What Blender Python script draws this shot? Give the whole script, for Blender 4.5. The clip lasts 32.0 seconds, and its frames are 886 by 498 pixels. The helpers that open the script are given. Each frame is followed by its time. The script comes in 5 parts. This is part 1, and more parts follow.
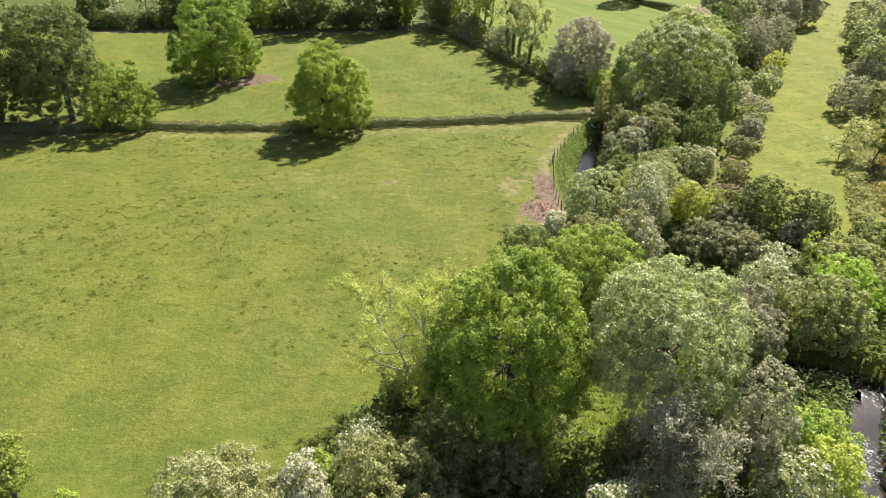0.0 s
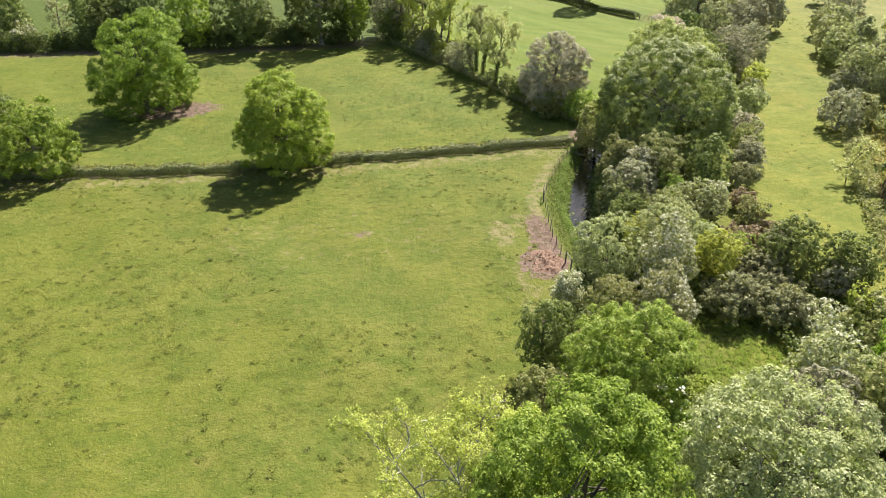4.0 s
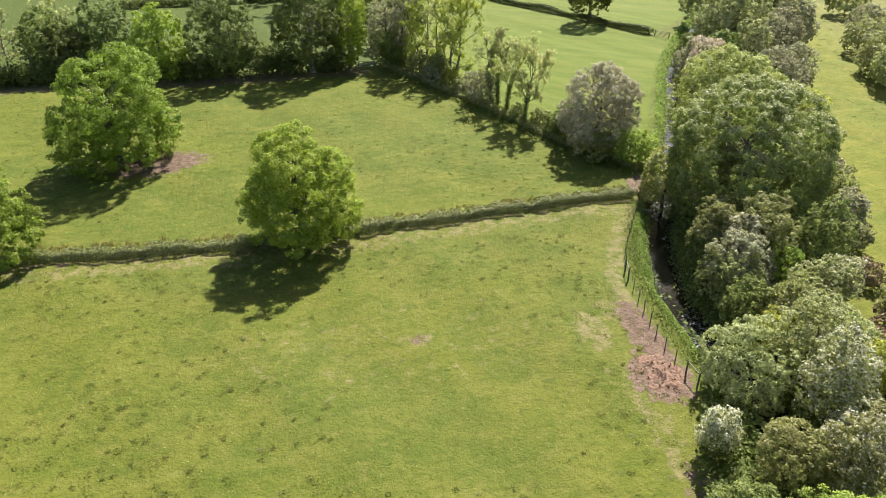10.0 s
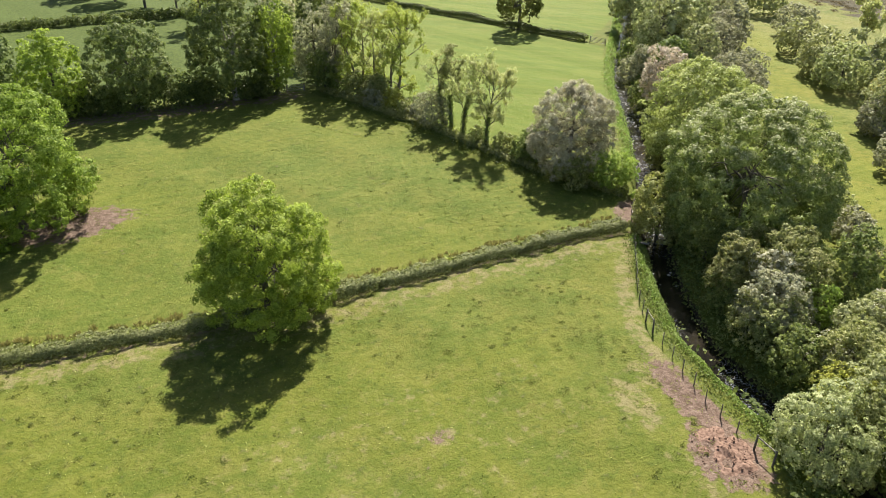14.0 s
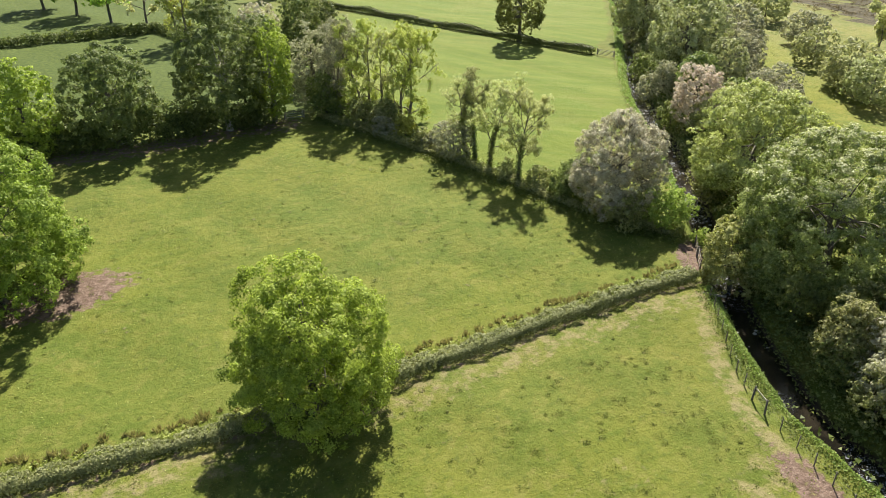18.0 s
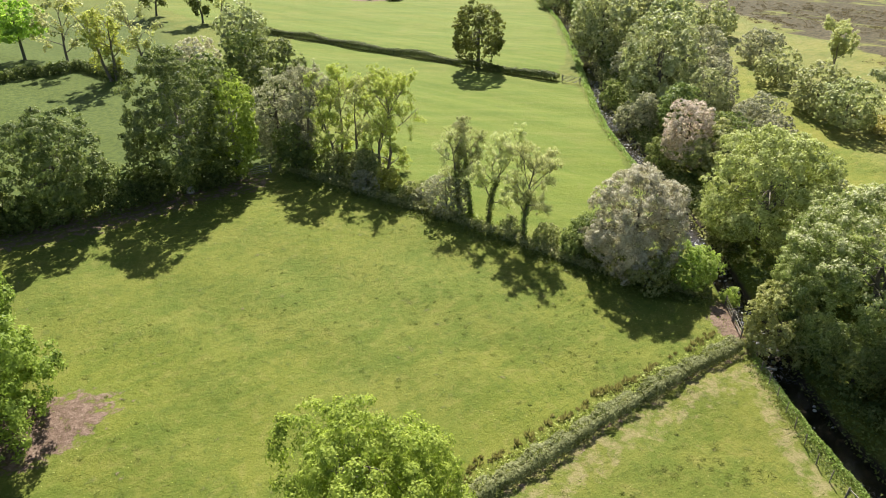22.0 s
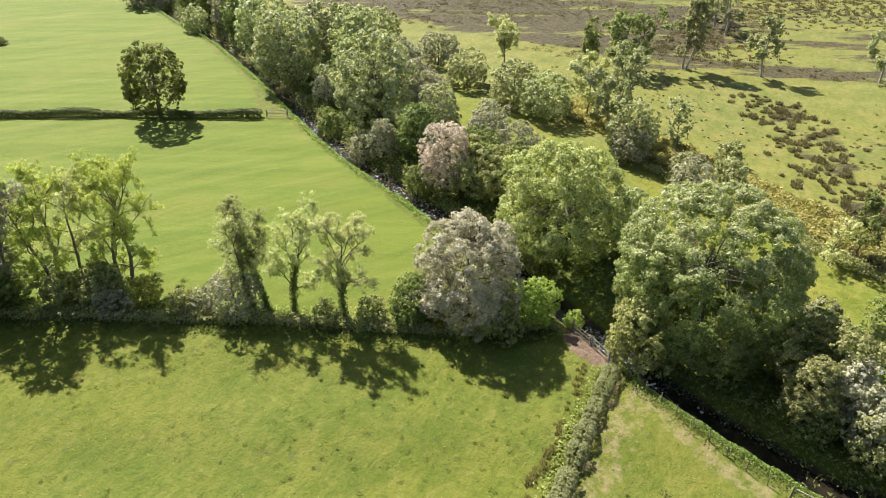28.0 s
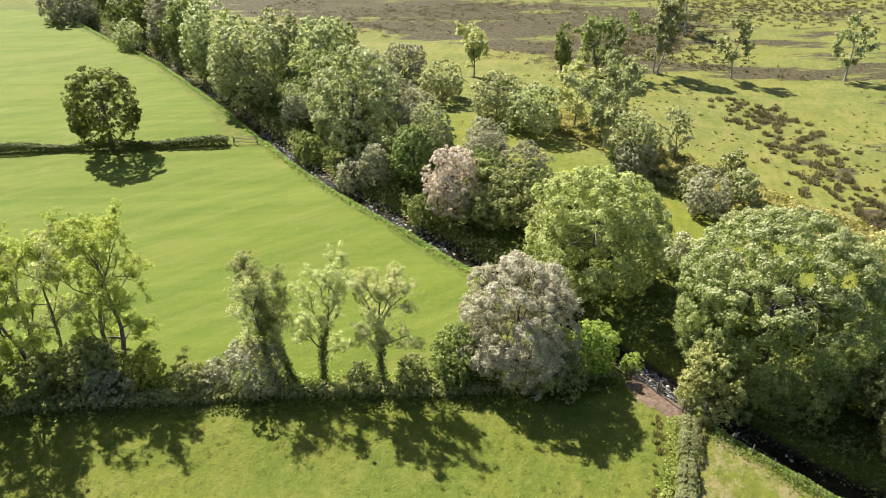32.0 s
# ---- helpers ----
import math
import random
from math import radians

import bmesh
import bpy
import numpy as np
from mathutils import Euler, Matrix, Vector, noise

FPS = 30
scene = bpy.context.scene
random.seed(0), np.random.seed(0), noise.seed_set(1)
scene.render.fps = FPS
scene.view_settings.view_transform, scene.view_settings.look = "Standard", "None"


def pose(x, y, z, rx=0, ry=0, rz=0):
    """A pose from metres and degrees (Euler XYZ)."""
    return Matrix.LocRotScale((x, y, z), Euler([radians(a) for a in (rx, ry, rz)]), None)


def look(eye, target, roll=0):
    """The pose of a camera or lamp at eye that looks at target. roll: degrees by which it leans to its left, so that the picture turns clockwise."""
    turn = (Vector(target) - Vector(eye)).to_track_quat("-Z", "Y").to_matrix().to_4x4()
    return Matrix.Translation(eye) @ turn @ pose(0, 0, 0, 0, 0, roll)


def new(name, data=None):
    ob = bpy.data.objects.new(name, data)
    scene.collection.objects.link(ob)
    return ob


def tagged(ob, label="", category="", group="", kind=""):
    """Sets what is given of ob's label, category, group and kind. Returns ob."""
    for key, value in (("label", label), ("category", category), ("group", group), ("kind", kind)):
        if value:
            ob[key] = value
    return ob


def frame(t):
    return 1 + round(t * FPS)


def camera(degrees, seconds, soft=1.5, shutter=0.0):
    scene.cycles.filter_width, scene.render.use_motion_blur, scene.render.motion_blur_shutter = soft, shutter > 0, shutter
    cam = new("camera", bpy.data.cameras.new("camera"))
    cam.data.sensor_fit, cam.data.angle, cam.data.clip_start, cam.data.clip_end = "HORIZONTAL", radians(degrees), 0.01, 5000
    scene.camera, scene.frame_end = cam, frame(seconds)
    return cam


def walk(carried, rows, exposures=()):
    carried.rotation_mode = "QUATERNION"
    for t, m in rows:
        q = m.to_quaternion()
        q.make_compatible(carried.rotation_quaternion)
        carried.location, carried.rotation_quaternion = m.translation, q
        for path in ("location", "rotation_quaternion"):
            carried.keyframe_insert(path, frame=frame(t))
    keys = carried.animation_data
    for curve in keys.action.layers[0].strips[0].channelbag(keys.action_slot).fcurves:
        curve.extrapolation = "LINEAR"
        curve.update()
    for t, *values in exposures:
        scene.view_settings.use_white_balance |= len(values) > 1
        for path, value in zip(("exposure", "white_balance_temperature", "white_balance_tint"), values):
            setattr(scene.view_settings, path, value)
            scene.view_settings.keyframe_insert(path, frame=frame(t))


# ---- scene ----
cam = camera(64.0, 32.0, soft=0.9)
METRES, EYE, TILT, LEAN, TURN = 110.0, 35.4, -29.5, 0.0, 0.0
ROWS = [
    (0.0, 0.0, 0.0, 0.0, 0.0, 0.0, -0.0),
    (0.5, -0.0048, 0.013, 0.0072, -0.5, -0.01, 0.29),
    (1.0, -0.0096, 0.026, 0.0144, -1.01, -0.02, 0.6),
    (1.5, -0.0147, 0.0388, 0.0217, -1.6, -0.04, 0.92),
    (2.0, -0.0198, 0.0515, 0.0287, -2.26, -0.05, 1.29),
    (2.5, -0.0249, 0.0644, 0.0358, -2.93, -0.05, 1.69),
    (3.0, -0.0302, 0.0771, 0.0431, -3.61, -0.07, 2.05),
    (3.5, -0.0356, 0.0899, 0.0504, -4.28, -0.1, 2.43),
    (5.5, -0.0585, 0.1398, 0.0795, -5.82, -0.21, 3.32),
    (6.0, -0.064, 0.1523, 0.0866, -5.82, -0.2, 3.35),
    (6.5, -0.0697, 0.1648, 0.0939, -5.82, -0.2, 3.34),
    (7.0, -0.0756, 0.1771, 0.1012, -5.84, -0.2, 3.34),
    (7.5, -0.0815, 0.1898, 0.1081, -5.83, -0.17, 3.36),
    (8.0, -0.0879, 0.2021, 0.1151, -5.83, -0.17, 3.36),
    (8.5, -0.0941, 0.2142, 0.1224, -5.95, -0.18, 3.4),
    (9.0, -0.1003, 0.2267, 0.1294, -6.42, -0.21, 3.7),
    (9.5, -0.107, 0.239, 0.1363, -7.24, -0.22, 4.12),
    (10.0, -0.1133, 0.2513, 0.1435, -8.27, -0.32, 4.67),
    (10.5, -0.1197, 0.2637, 0.1505, -9.44, -0.4, 5.35),
    (11.0, -0.1261, 0.2762, 0.1576, -10.7, -0.52, 6.02),
    (11.5, -0.1324, 0.2886, 0.1644, -12.22, -0.65, 6.84),
    (12.0, -0.1387, 0.3011, 0.1715, -13.87, -0.86, 7.71),
    (12.5, -0.145, 0.3139, 0.1787, -15.18, -1.04, 8.4),
    (13.0, -0.1509, 0.3266, 0.1857, -15.23, -1.04, 8.44),
    (13.5, -0.1564, 0.3393, 0.1924, -15.4, -1.05, 8.55),
    (14.0, -0.1618, 0.352, 0.1993, -16.03, -1.16, 8.9),
    (14.5, -0.1672, 0.3649, 0.2062, -16.79, -1.29, 9.3),
    (16.5, -0.1871, 0.4167, 0.2352, -19.22, -1.72, 10.61),
    (17.0, -0.1918, 0.4289, 0.2434, -19.22, -1.72, 10.61),
    (17.5, -0.1964, 0.4409, 0.2522, -19.21, -1.73, 10.61),
    (18.0, -0.2008, 0.4522, 0.2616, -19.19, -1.77, 10.61),
    (18.5, -0.2056, 0.4635, 0.2713, -19.22, -1.75, 10.6),
    (19.0, -0.2102, 0.4746, 0.2812, -19.21, -1.75, 10.6),
    (19.5, -0.2147, 0.4855, 0.2916, -19.2, -1.78, 10.62),
    (20.0, -0.2192, 0.4961, 0.3024, -19.29, -1.8, 10.68),
    (20.5, -0.2238, 0.5067, 0.3132, -19.81, -1.91, 10.96),
    (21.0, -0.2281, 0.5174, 0.3239, -21.03, -2.14, 11.61),
    (21.5, -0.2327, 0.5285, 0.3341, -22.75, -2.46, 12.49),
    (22.0, -0.2372, 0.5392, 0.3449, -25.7, -3.17, 13.91),
    (22.5, -0.2415, 0.5503, 0.3553, -29.05, -4.02, 15.53),
    (23.0, -0.2457, 0.5617, 0.3655, -32.52, -4.96, 17.09),
    (23.5, -0.2498, 0.5729, 0.3763, -36.1, -6.06, 18.62),
    (24.0, -0.253, 0.5845, 0.3865, -39.91, -7.32, 20.16),
    (24.5, -0.2573, 0.5979, 0.3966, -42.24, -8.19, 20.99),
    (25.0, -0.2596, 0.6105, 0.4043, -42.47, -8.28, 21.11),
    (25.5, -0.261, 0.6236, 0.412, -44.03, -8.85, 21.69),
    (26.0, -0.2617, 0.637, 0.4196, -47.78, -10.28, 22.95),
    (26.5, -0.262, 0.6508, 0.4277, -52.32, -12.11, 24.31),
    (28.5, -0.2583, 0.7058, 0.4585, -56.94, -14.13, 25.56),
    (29.0, -0.2559, 0.7186, 0.4661, -57.23, -14.27, 25.65),
    (29.5, -0.2531, 0.7315, 0.4736, -57.97, -14.59, 25.84),
    (30.0, -0.2499, 0.7445, 0.4812, -59.56, -15.28, 26.2),
    (30.5, -0.2464, 0.7577, 0.4887, -61.77, -16.26, 26.68),
    (31.0, -0.2424, 0.7708, 0.4965, -63.67, -17.11, 27.06),
    (31.5, -0.2382, 0.7839, 0.504, -64.06, -17.31, 27.13),
    (32.0, -0.2337, 0.7966, 0.5111, -64.25, -17.38, 27.18),
]
walk(cam, [(t, pose(0, 0, EYE, TILT, LEAN, TURN) @ pose(METRES * x, METRES * y, METRES * z, 90 + pitch, roll, yaw)) for t, x, y, z, yaw, pitch, roll in ROWS],
     exposures=((0.0, 1.31), (3.0, 1.3), (9.0, 1.26), (14.0, 1.23), (20.0, 1.27), (26.0, 1.31), (32.0, 1.34)))

# ---- light ----
SUN_AZ, SUN_EL = radians(30), radians(46)
SUN_DIR = Vector((math.sin(SUN_AZ) * math.cos(SUN_EL), math.cos(SUN_AZ) * math.cos(SUN_EL), math.sin(SUN_EL)))
world = bpy.data.worlds.new("sky")
scene.world = world
world.use_nodes = True
sky = world.node_tree.nodes.new("ShaderNodeTexSky")
sky.sky_type = "NISHITA"
sky.sun_disc = False
sky.sun_elevation, sky.sun_rotation = SUN_EL, SUN_AZ
sky.air_density, sky.dust_density, sky.ozone_density = 1.0, 1.5, 1.0
backdrop = world.node_tree.nodes["Background"]
backdrop.inputs["Strength"].default_value = 0.058
world.node_tree.links.new(sky.outputs["Color"], backdrop.inputs["Color"])
sun_data = bpy.data.lights.new("sun", "SUN")
sun_data.energy, sun_data.angle, sun_data.color = 5.0, radians(0.53), (1.0, 0.95, 0.86)
sun = new("sun", sun_data)
sun.matrix_world = look(SUN_DIR * 300, (0, 0, 0))


# ---- materials ----
class Nodes:
    """A short way to write node materials."""

    def __init__(self, name):
        self.mat = bpy.data.materials.new(name)
        self.mat.use_nodes = True
        self.tree = self.mat.node_tree
        self.tree.nodes.clear()
        self.out = self.tree.nodes.new("ShaderNodeOutputMaterial")

    def add(self, kind, **values):
        node = self.tree.nodes.new(kind)
        for key, value in values.items():
            if key in node.inputs:
                self.put(node.inputs[key], value)
        return node

    def put(self, socket, value):
        if isinstance(value, bpy.types.NodeSocket):
            self.tree.links.new(value, socket)
        elif isinstance(value, tuple) and len(value) == 3 and socket.type == "RGBA":
            socket.default_value = (*value, 1)
        else:
            socket.default_value = value

    def noise(self, scale, detail=3.0, rough=0.55, vector=None, distortion=0.0):
        node = self.add("ShaderNodeTexNoise", Scale=scale, Detail=detail, Roughness=rough, Distortion=distortion)
        self.put(node.inputs["Vector"], vector if vector else self.place())
        return node.outputs["Fac"]

    def place(self):
        return self.add("ShaderNodeNewGeometry").outputs["Position"]

    def ramp(self, fac, low, high):
        node = self.add("ShaderNodeMapRange")
        node.interpolation_type = "SMOOTHSTEP"
        for key, value in (("Value", fac), ("From Min", low), ("From Max", high)):
            self.put(node.inputs[key], value)
        return node.outputs["Result"]

    def mix(self, fac, a, b, blend="MIX"):
        node = self.add("ShaderNodeMix")
        node.data_type, node.blend_type = "RGBA", blend
        self.put(node.inputs[0], fac), self.put(node.inputs[6], a), self.put(node.inputs[7], b)
        return node.outputs[2]

    def math(self, kind, a, b=0.0):
        node = self.add("ShaderNodeMath")
        node.operation = kind
        self.put(node.inputs[0], a), self.put(node.inputs[1], b)
        return node.outputs[0]

    def attribute(self, name):
        node = self.add("ShaderNodeAttribute")
        node.attribute_name = name
        return node.outputs["Fac"]

    def bump(self, height, strength=0.5, distance=0.05):
        return self.add("ShaderNodeBump", Height=height, Strength=strength, Distance=distance).outputs["Normal"]

    def finish(self, colour, rough=0.7, normal=None, translucent=0.0, spec=0.3, tint=None):
        node = self.add("ShaderNodeBsdfPrincipled", Roughness=rough)
        self.put(node.inputs["Base Color"], colour)
        self.put(node.inputs["Specular IOR Level"], spec)
        if normal:
            self.put(node.inputs["Normal"], normal)
        shader = node.outputs[0]
        if translucent:
            thin = self.add("ShaderNodeBsdfTranslucent")
            self.put(thin.inputs["Color"], tint if tint else colour)
            both = self.add("ShaderNodeMixShader")
            both.inputs[0].default_value = translucent
            self.tree.links.new(shader, both.inputs[1]), self.tree.links.new(thin.outputs[0], both.inputs[2])
            shader = both.outputs[0]
        self.tree.links.new(shader, self.out.inputs["Surface"])
        return self.mat


def leaf_material(name, dark, mid, light, translucent=0.48, rough=0.55, spec=0.16):
    """Leaves that differ one from another, from bough to bough and from tree to tree."""
    n = Nodes(name)
    dark, light = (tuple(c * 0.85 + m * 0.15 for c, m in zip(k, mid)) for k in (dark, light))
    geometry = n.add("ShaderNodeNewGeometry")
    each = geometry.outputs["Random Per Island"]
    whole = n.add("ShaderNodeObjectInfo").outputs["Random"]
    bough = n.noise(0.55, 2.0)
    colour = n.mix(n.ramp(each, 0.0, 0.6), dark, mid)
    colour = n.mix(n.ramp(each, 0.55, 1.0), colour, light)
    colour = n.mix(n.math("MULTIPLY", n.ramp(bough, 0.42, 0.68), 0.55), colour, light)
    hue = n.add("ShaderNodeHueSaturation", Saturation=0.95, Color=colour)
    n.put(hue.inputs["Hue"], n.math("ADD", n.math("MULTIPLY", whole, 0.024), 0.488))
    n.put(hue.inputs["Value"], n.math("ADD", n.math("MULTIPLY", whole, 0.26), 1.0))
    lit = n.mix(1.0, hue.outputs["Color"], (1.08, 1.15, 0.85), "MULTIPLY")
    return n.finish(hue.outputs["Color"], rough, None, translucent, spec, lit)


LEAF = {
    "oak": leaf_material("oak_leaves", (0.128, 0.195, 0.025), (0.272, 0.37, 0.043), (0.43, 0.52, 0.082), 0.48),
    "dark": leaf_material("dark_leaves", (0.08, 0.112, 0.03), (0.165, 0.205, 0.05), (0.3, 0.325, 0.105), 0.4),
    # lightened greens carry part of the sun's glint on leaves
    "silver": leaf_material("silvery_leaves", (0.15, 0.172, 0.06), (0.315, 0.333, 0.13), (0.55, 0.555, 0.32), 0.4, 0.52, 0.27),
    "yellow": leaf_material("young_leaves", (0.2, 0.212, 0.034), (0.385, 0.397, 0.066), (0.53, 0.54, 0.14), 0.48),
    "willow": leaf_material("willow_leaves", (0.145, 0.16, 0.06), (0.315, 0.33, 0.138), (0.5, 0.5, 0.275), 0.4),
    "pink": leaf_material("catkin_sprays", (0.235, 0.213, 0.132), (0.425, 0.39, 0.272), (0.6, 0.555, 0.43), 0.31, 0.7, 0.15),
    "brown": leaf_material("rusty_sprays", (0.15, 0.115, 0.062), (0.26, 0.195, 0.115), (0.38, 0.29, 0.19), 0.36, 0.7, 0.2),
    "grey": leaf_material("grey_sprays", (0.155, 0.152, 0.086), (0.29, 0.277, 0.17), (0.45, 0.425, 0.305), 0.37, 0.65, 0.15),
    "ash": leaf_material("ash_leaves", (0.26, 0.27, 0.08), (0.46, 0.47, 0.18), (0.63, 0.62, 0.35), 0.46),
    "bramble": leaf_material("bramble_leaves", (0.115, 0.13, 0.04), (0.25, 0.265, 0.08), (0.43, 0.41, 0.19), 0.4),
    "bright": leaf_material("lush_leaves", (0.13, 0.19, 0.027), (0.26, 0.335, 0.05), (0.42, 0.46, 0.12), 0.46),
    "blossom": leaf_material("white_blossom", (0.34, 0.325, 0.21), (0.49, 0.47, 0.35), (0.64, 0.62, 0.5), 0.3, 0.7, 0.2),
    "chestnut": leaf_material("chestnut_leaves", (0.135, 0.185, 0.05), (0.25, 0.315, 0.09), (0.41, 0.46, 0.18), 0.46, 0.5, 0.2),
    "lone": leaf_material("dusky_leaves", (0.075, 0.088, 0.017), (0.15, 0.165, 0.03), (0.26, 0.27, 0.065), 0.42),
    # greens darkened to hold the shade of crowns against the sun
    "deep": leaf_material("backlit_green_leaves", (0.062, 0.09, 0.025), (0.13, 0.166, 0.042), (0.25, 0.272, 0.09), 0.4),
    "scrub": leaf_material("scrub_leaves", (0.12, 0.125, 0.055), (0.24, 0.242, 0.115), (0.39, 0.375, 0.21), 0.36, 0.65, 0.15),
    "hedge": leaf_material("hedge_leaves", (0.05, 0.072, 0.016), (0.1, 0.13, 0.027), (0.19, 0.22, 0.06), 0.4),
    "thorn": leaf_material("thorn_leaves", (0.09, 0.108, 0.036), (0.18, 0.202, 0.07), (0.29, 0.3, 0.135), 0.3),
    "fresh": leaf_material("fresh_leaves", (0.085, 0.132, 0.016), (0.2, 0.262, 0.03), (0.34, 0.4, 0.065), 0.42),
    "sedge": leaf_material("sedge_blades", (0.13, 0.12, 0.04), (0.235, 0.21, 0.075), (0.36, 0.315, 0.13), 0.35),
    "olive": leaf_material("olive_leaves", (0.155, 0.165, 0.042), (0.32, 0.332, 0.098), (0.5, 0.5, 0.22), 0.42),
    "may": leaf_material("pink_may_sprays", (0.3, 0.24, 0.17), (0.5, 0.4, 0.34), (0.66, 0.55, 0.5), 0.3, 0.7, 0.15),
    "reed": leaf_material("reed_blades", (0.22, 0.21, 0.05), (0.36, 0.34, 0.085), (0.5, 0.46, 0.16), 0.34),
    "nettle": leaf_material("nettle_leaves", (0.101, 0.157, 0.0275), (0.181, 0.274, 0.0482), (0.322, 0.391, 0.11), 0.42),
    "rush": leaf_material("rush_blades", (0.065, 0.053, 0.025), (0.145, 0.118, 0.056), (0.245, 0.2, 0.11), 0.3, 0.65, 0.15),
    "tussock": leaf_material("tussock_blades", (0.085, 0.11, 0.018), (0.125, 0.152, 0.026), (0.175, 0.195, 0.042), 0.36),
    "grass": leaf_material("grass_blades", (0.171, 0.206, 0.0413), (0.272, 0.309, 0.0618), (0.382, 0.412, 0.138), 0.42),
}


def bark_material(name, a, b):
    n = Nodes(name)
    spot = n.noise(3.0, 4.0)
    fine = n.noise(22.0, 3.0)
    colour = n.mix(n.ramp(spot, 0.35, 0.65), a, b)
    colour = n.mix(n.ramp(fine, 0.4, 0.7), colour, tuple(c * 1.5 for c in b))
    return n.finish(colour, 0.9, n.bump(fine, 0.6, 0.03), spec=0.2)


BARK = bark_material("bark", (0.05, 0.042, 0.03), (0.13, 0.115, 0.09))
PALE_BARK = bark_material("pale_bark", (0.16, 0.145, 0.115), (0.34, 0.32, 0.27))
WEATHERED = bark_material("weathered_wood", (0.08, 0.066, 0.05), (0.17, 0.145, 0.115))


def ground_material():
    n = Nodes("meadow")
    broad, patch = n.noise(0.045, 3.0), n.noise(0.22, 4.0, 0.6)
    tuft, blade, speck = n.noise(1.3, 5.0, 0.65), n.noise(4.5, 4.0, 0.7), n.noise(12.0, 3.0, 0.75)
    mown, moor, mud, dry, bank = (n.attribute(k) for k in ("mown", "moor", "mud", "dry", "bank"))
    # rough pasture
    grass = n.mix(n.ramp(patch, 0.34, 0.66), (0.093, 0.115, 0.0166), (0.149, 0.148, 0.0276))
    grass = n.mix(n.math("MULTIPLY", n.ramp(broad, 0.42, 0.62), 0.55), grass, (0.13, 0.141, 0.0166))
    grass = n.mix(n.math("MULTIPLY", n.ramp(broad, 0.5, 0.36), 0.4), grass, (0.0893, 0.124, 0.0184))
    mid = n.noise(0.6, 4.0, 0.65, distortion=0.8)
    grass = n.mix(n.math("MULTIPLY", n.ramp(mid, 0.54, 0.68), 0.5), grass, (0.186, 0.165, 0.046))
    grass = n.mix(n.math("MULTIPLY", n.ramp(mid, 0.45, 0.34), 0.5), grass, (0.0725, 0.1, 0.0129))
    grass = n.mix(n.math("MULTIPLY", n.ramp(tuft, 0.53, 0.66), 0.62), grass, (0.0651, 0.087, 0.0129))
    grass = n.mix(n.math("MULTIPLY", n.ramp(tuft, 0.46, 0.34), 0.35), grass, (0.191, 0.174, 0.0506))
    grass = n.mix(n.math("MULTIPLY", n.ramp(blade, 0.5, 0.72), 0.26), grass, (0.209, 0.2, 0.0644))
    grass = n.mix(n.math("MULTIPLY", n.ramp(blade, 0.47, 0.3), 0.42), grass, (0.0558, 0.0766, 0.011))
    grass = n.mix(n.math("MULTIPLY", n.ramp(speck, 0.5, 0.72), 0.16), grass, (0.209, 0.204, 0.069))
    grass = n.mix(n.math("MULTIPLY", n.ramp(speck, 0.46, 0.28), 0.3), grass, (0.0512, 0.0696, 0.011))
    drawn = n.add("ShaderNodeMapping")
    n.put(drawn.inputs["Vector"], n.place())
    drawn.vector_type = "TEXTURE"
    drawn.inputs["Rotation"].default_value = (0, 0, radians(6))
    drawn.inputs["Scale"].default_value = (4.0, 1, 1)
    streak = n.noise(0.8, 4.0, 0.65, drawn.outputs["Vector"])
    grass = n.mix(n.math("MULTIPLY", n.ramp(streak, 0.52, 0.7), 0.5), grass, (0.075, 0.105, 0.0125))
    grass = n.mix(n.math("MULTIPLY", n.ramp(streak, 0.47, 0.3), 0.35), grass, (0.185, 0.183, 0.042))
    grass = n.mix(1.0, grass, (0.865, 0.9, 0.85), "MULTIPLY")
    grass = n.mix(n.math("MULTIPLY", n.attribute("lush"), 0.6), grass, n.mix(1.0, grass, (1.03, 1.075, 1.0), "MULTIPLY"))
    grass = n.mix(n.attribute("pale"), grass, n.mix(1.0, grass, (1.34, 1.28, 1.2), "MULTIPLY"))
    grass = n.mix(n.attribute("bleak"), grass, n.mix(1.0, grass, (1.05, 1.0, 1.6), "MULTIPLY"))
    # the field behind the overgrown hedge is toned darker
    grass = n.mix(n.math("MULTIPLY", n.attribute("rank"), 0.92), grass, n.mix(n.ramp(tuft, 0.35, 0.65), (0.042, 0.066, 0.013), (0.08, 0.105, 0.02)))
    # mown meadow with faint swaths
    place = n.add("ShaderNodeMapping")
    n.put(place.inputs["Vector"], n.place())
    place.vector_type = "TEXTURE"
    place.inputs["Rotation"].default_value = (0, 0, radians(27))
    place.inputs["Scale"].default_value = (1, 28, 1)
    swath = n.noise(0.55, 3.0, 0.6, place.outputs["Vector"])
    lawn = n.mix(n.ramp(swath, 0.38, 0.62), (0.108, 0.147, 0.0155), (0.138, 0.167, 0.0215))
    lawn = n.mix(n.math("MULTIPLY", n.ramp(broad, 0.46, 0.66), 0.5), lawn, (0.165, 0.172, 0.032))
    lawn = n.mix(n.math("MULTIPLY", n.ramp(patch, 0.5, 0.72), 0.4), lawn, (0.16, 0.165, 0.036))
    lawn = n.mix(n.math("MULTIPLY", n.ramp(patch, 0.47, 0.3), 0.35), lawn, (0.085, 0.128, 0.014))
    lawn = n.mix(n.math("MULTIPLY", n.ramp(mid, 0.56, 0.7), 0.4), lawn, (0.19, 0.178, 0.05))
    drift = n.add("ShaderNodeMapping")
    n.put(drift.inputs["Vector"], n.place())
    drift.vector_type = "TEXTURE"
